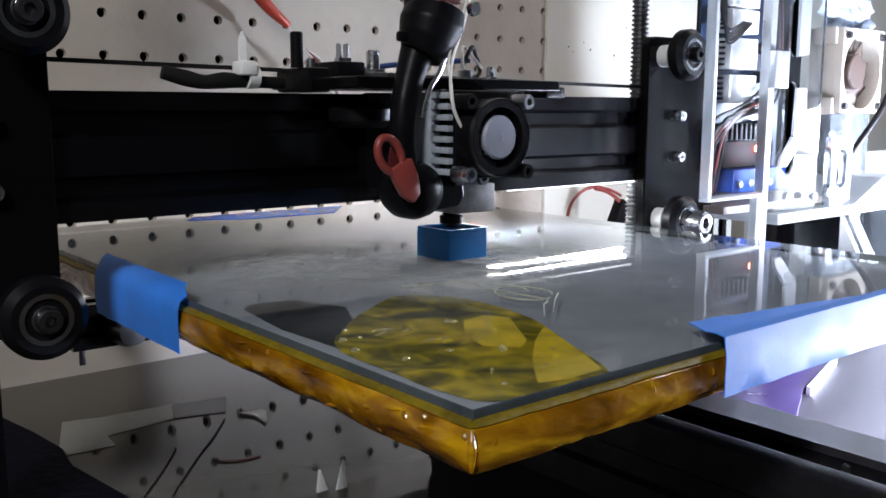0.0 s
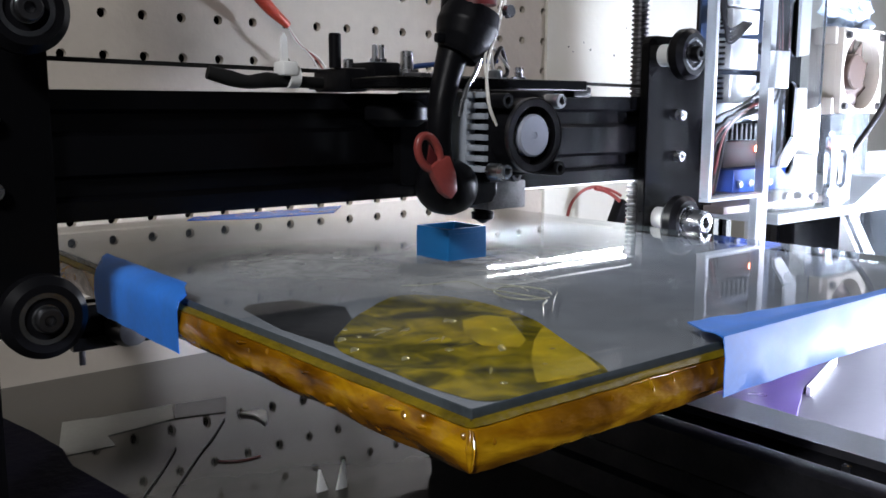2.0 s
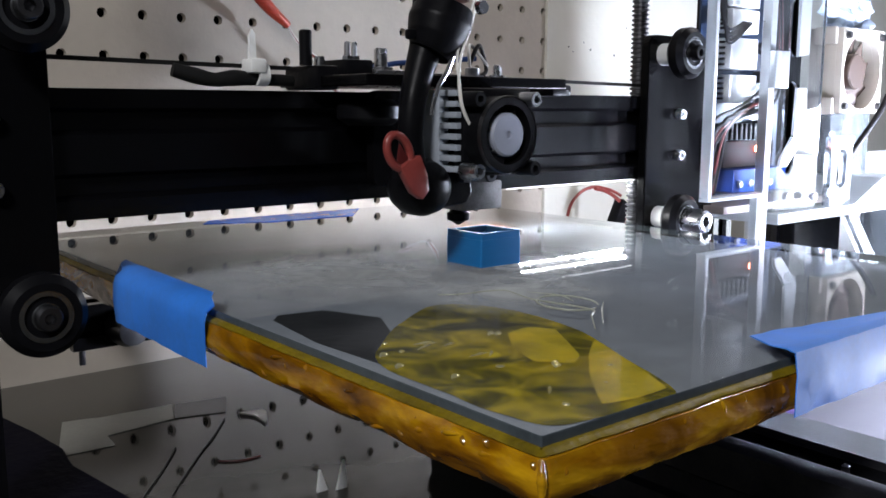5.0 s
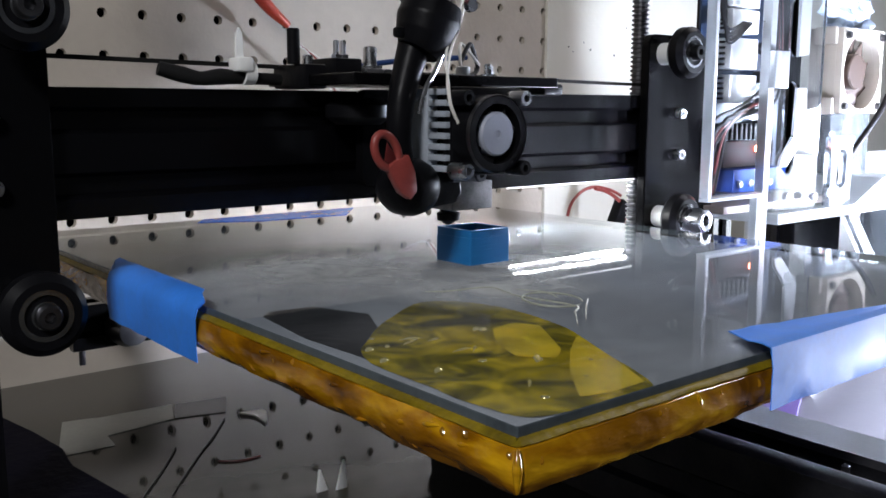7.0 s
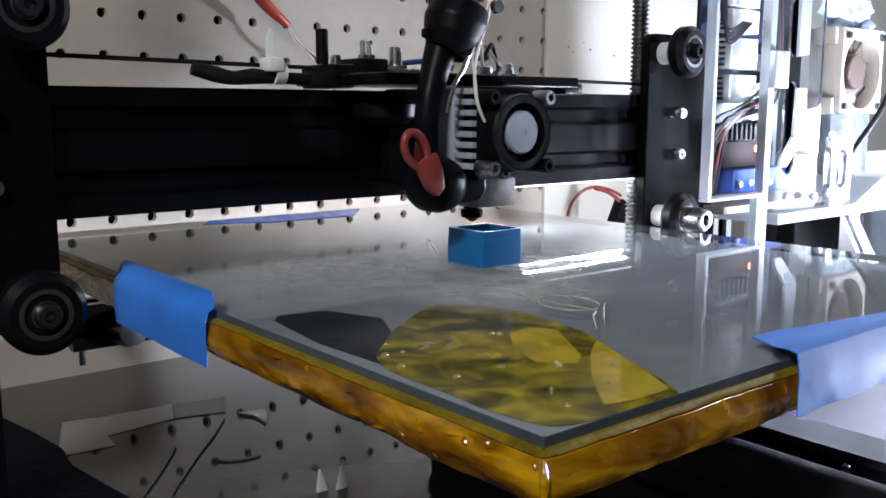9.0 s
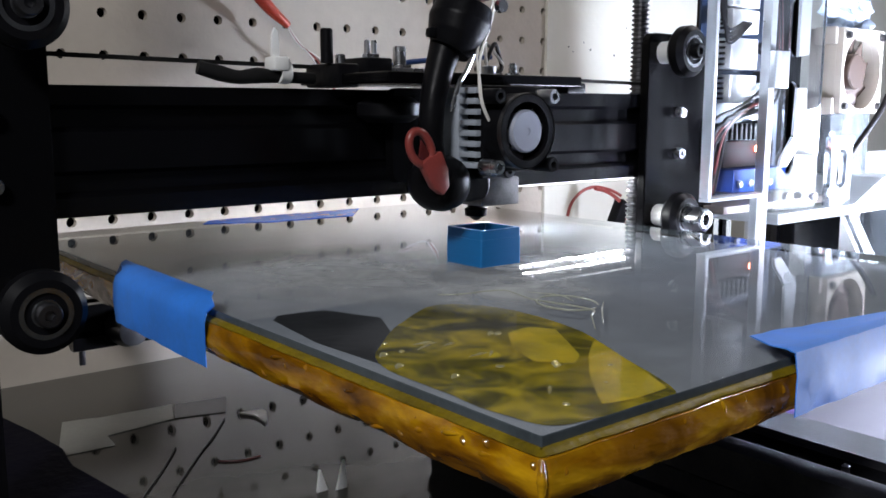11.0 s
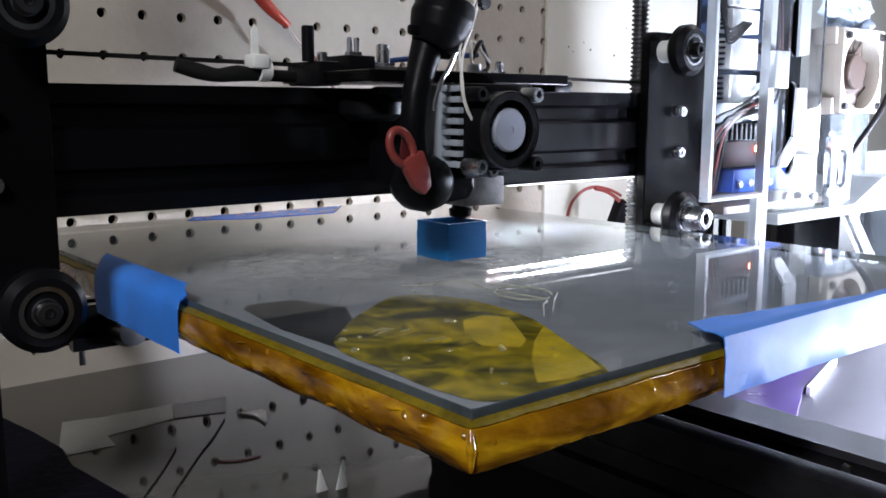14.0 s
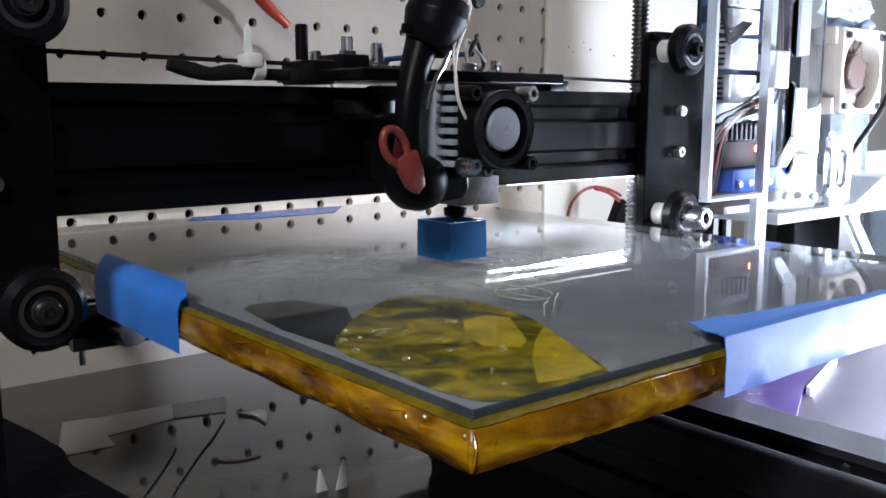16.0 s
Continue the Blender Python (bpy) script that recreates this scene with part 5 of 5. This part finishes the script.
def motions():
    gb, cb, bb, pb = (Vector(o["base"]) for o in (GANTRY, CAR, BED, CUBE))
    walk(GANTRY, [(t, pose(gb.x, gb.y, gb.z + CLIMB * t)) for t in (0.0, 4.0, 8.0, 12.0, 16.0)])
    walk(CAR, [(t, pose(cb.x + 0.001104 * dx, cb.y, cb.z + 1.1 * CLIMB * t)) for t, dx in sorted([(t, x) for t, x, y in GAPS] + [(0, 0), (0.1, 17), (0.2, 16.5), (0.3, -1.2), (0.4, -1.2), (0.5, 13.4), (0.6, 17.4), (0.7, -0.3), (0.8, 2.3), (0.9, -1.2), (1, 16.4), (1.1, 13.3), (1.2, 17.4), (1.3, 17.4), (1.4, -1.2), (1.5, -1.3), (1.6, 15.6), (1.7, 17.4), (1.8, 2.7), (1.9, -1.2), (2, 16.1), (2.1, 3.1), (2.2, -1.2), (2.3, 17), (2.4, 1), (2.5, 16.1), (2.6, 17), (2.7, 1), (2.8, -1.2), (2.9, 11.1), (3, 17.5), (3.1, 1.4), (3.2, -1.6), (3.3, -1.2), (3.4, 14.7), (3.5, 15.5), (3.6, 2.7), (3.7, 17.4), (3.8, 2.7), (3.9, -1.2), (4, 13.4), (4.1, 17), (4.2, 4.9), (6.3, -1.2), (6.4, 11.1), (6.5, 16.9), (6.6, 7.5), (6.7, -2.5), (6.8, 11.5), (6.9, 7.5), (7, -1.3), (7.1, 13.3), (7.2, 17), (7.3, 11.5), (7.4, 17), (7.5, 4.5), (7.6, -1.2), (7.7, 5.3), (7.8, 17.4), (7.9, 6.2), (8, -1.6), (8.1, -1.2), (8.2, 9.3), (8.3, 17.4), (8.4, 0.1), (8.5, 17.5), (8.6, 5.7), (8.7, -1.6), (8.8, 9.3), (8.9, 17.4), (9, 10.6), (9.1, -1.6), (9.2, 9.3), (11.3, 17.4), (11.4, 12.4), (11.5, -1.3), (11.6, 6.6), (11.7, 11.5), (11.8, 1.8), (11.9, 9.3), (12, 16.7), (12.1, 7.5), (12.2, 17.4), (12.3, 8.4), (12.4, -1.2), (12.5, 1), (12.6, 17), (12.7, 10.6), (12.8, -1.2), (12.9, -1.2), (13, 5.3), (13.1, 16.5), (13.2, 4.4), (13.3, 17.4), (13.4, 11.1), (13.5, -1.8), (13.6, 4.9), (13.7, 17.4), (13.8, 14.7), (13.9, -1.2), (14, 4.7), (14.1, 15.1), (14.2, -1.2), (14.3, 6.6), (14.4, 17), (14.5, 5.3), (14.6, 17), (14.7, 10.2), (14.8, -1.2), (14.9, -1.2), (15, 17.2), (15.1, 13.3), (15.2, -1.6), (15.3, -1.2), (15.4, 3.1), (15.5, 16.1), (15.6, 6.6), (15.7, 17.4), (15.8, 12.4), (15.9, -1.2), (16, 2.1)])])
    for moved, base in ((BED, bb), (CUBE, pb)):
        walk(moved, [(t, pose(base.x, base.y + 0.001 * dy, base.z)) for t, dy in sorted([(t, y) for t, x, y in GAPS] + [(0, 0), (0.1, -0.3), (0.2, -20.6), (0.3, -20.1), (0.4, 0.3), (0.5, 0.4), (0.6, -18.9), (0.7, -20.6), (0.8, 0.3), (0.9, -17.2), (1, -19.8), (1.1, 0.3), (1.2, -0.3), (1.3, -20.6), (1.4, -20.6), (1.5, -0.8), (1.6, -0.3), (1.7, -14.3), (1.8, -21.2), (1.9, -2.2), (2, 0.4), (2.1, 0.3), (2.2, -20.1), (2.3, -20.6), (2.4, 0.3), (2.5, 0.2), (2.6, -20.1), (2.7, -20.6), (2.8, -2.2), (2.9, 0.3), (3, -16), (3.1, -20.6), (3.2, -0.3), (3.3, -15.4), (3.4, -21.2), (3.5, -0.4), (3.6, -6.4), (3.7, -18.9), (3.8, -21.2), (3.9, -3.4), (4, 0.5), (4.1, -15.9), (4.2, -20.6), (6.3, -7), (6.4, -0.3), (6.5, -8.9), (6.6, -20.1), (6.7, -7.7), (6.8, 0.3), (6.9, 0.3), (7, -13.8), (7.1, -20.6), (7.2, -0.3), (7.3, -0.3), (7.4, -15.4), (7.5, -20.7), (7.6, -7), (7.7, 0.3), (7.8, -10.7), (7.9, -20.6), (8, -6.1), (8.1, -10), (8.2, -20.6), (8.3, -4), (8.4, -0.3), (8.5, -13.5), (8.6, -20.6), (8.7, -8.3), (8.8, 0.3), (8.9, -5.3), (9, -21.2), (9.1, -10.7), (9.2, 0.3), (11.3, -3.4), (11.4, -20.6), (11.5, -13.2), (11.6, 0.3), (11.7, 0.3), (11.8, -7.7), (11.9, -20.6), (12, -5.5), (12.1, -0.3), (12.2, -10), (12.3, -21.2), (12.4, -11.9), (12.5, 0.2), (12.6, -4), (12.7, -21.2), (12.8, -11.3), (12.9, -4.7), (13, -20.2), (13.1, -8.3), (13.2, -0.3), (13.3, -7.7), (13.4, -20.6), (13.5, -12.7), (13.6, -0.3), (13.7, -2.2), (13.8, -21.2), (13.9, -16.5), (14, 0.2), (14.1, 0.3), (14.2, -5.3), (14.3, -20.6), (14.4, -9.5), (14.5, 0), (14.6, -5.3), (14.7, -21.2), (14.8, -14.3), (14.9, 0.3), (15, -2), (15.1, -21.2), (15.2, -14.3), (15.3, -2.2), (15.4, -20.6), (15.5, -12.5), (15.6, 0.3), (15.7, -4), (15.8, -21.2), (15.9, -15.9), (16, 0)])])
    walk(RISER, [(t, pose(0, 0, 1.1 * CLIMB * t)) for t in (0.0, 4.0, 8.0, 12.0, 16.0)])


motions()
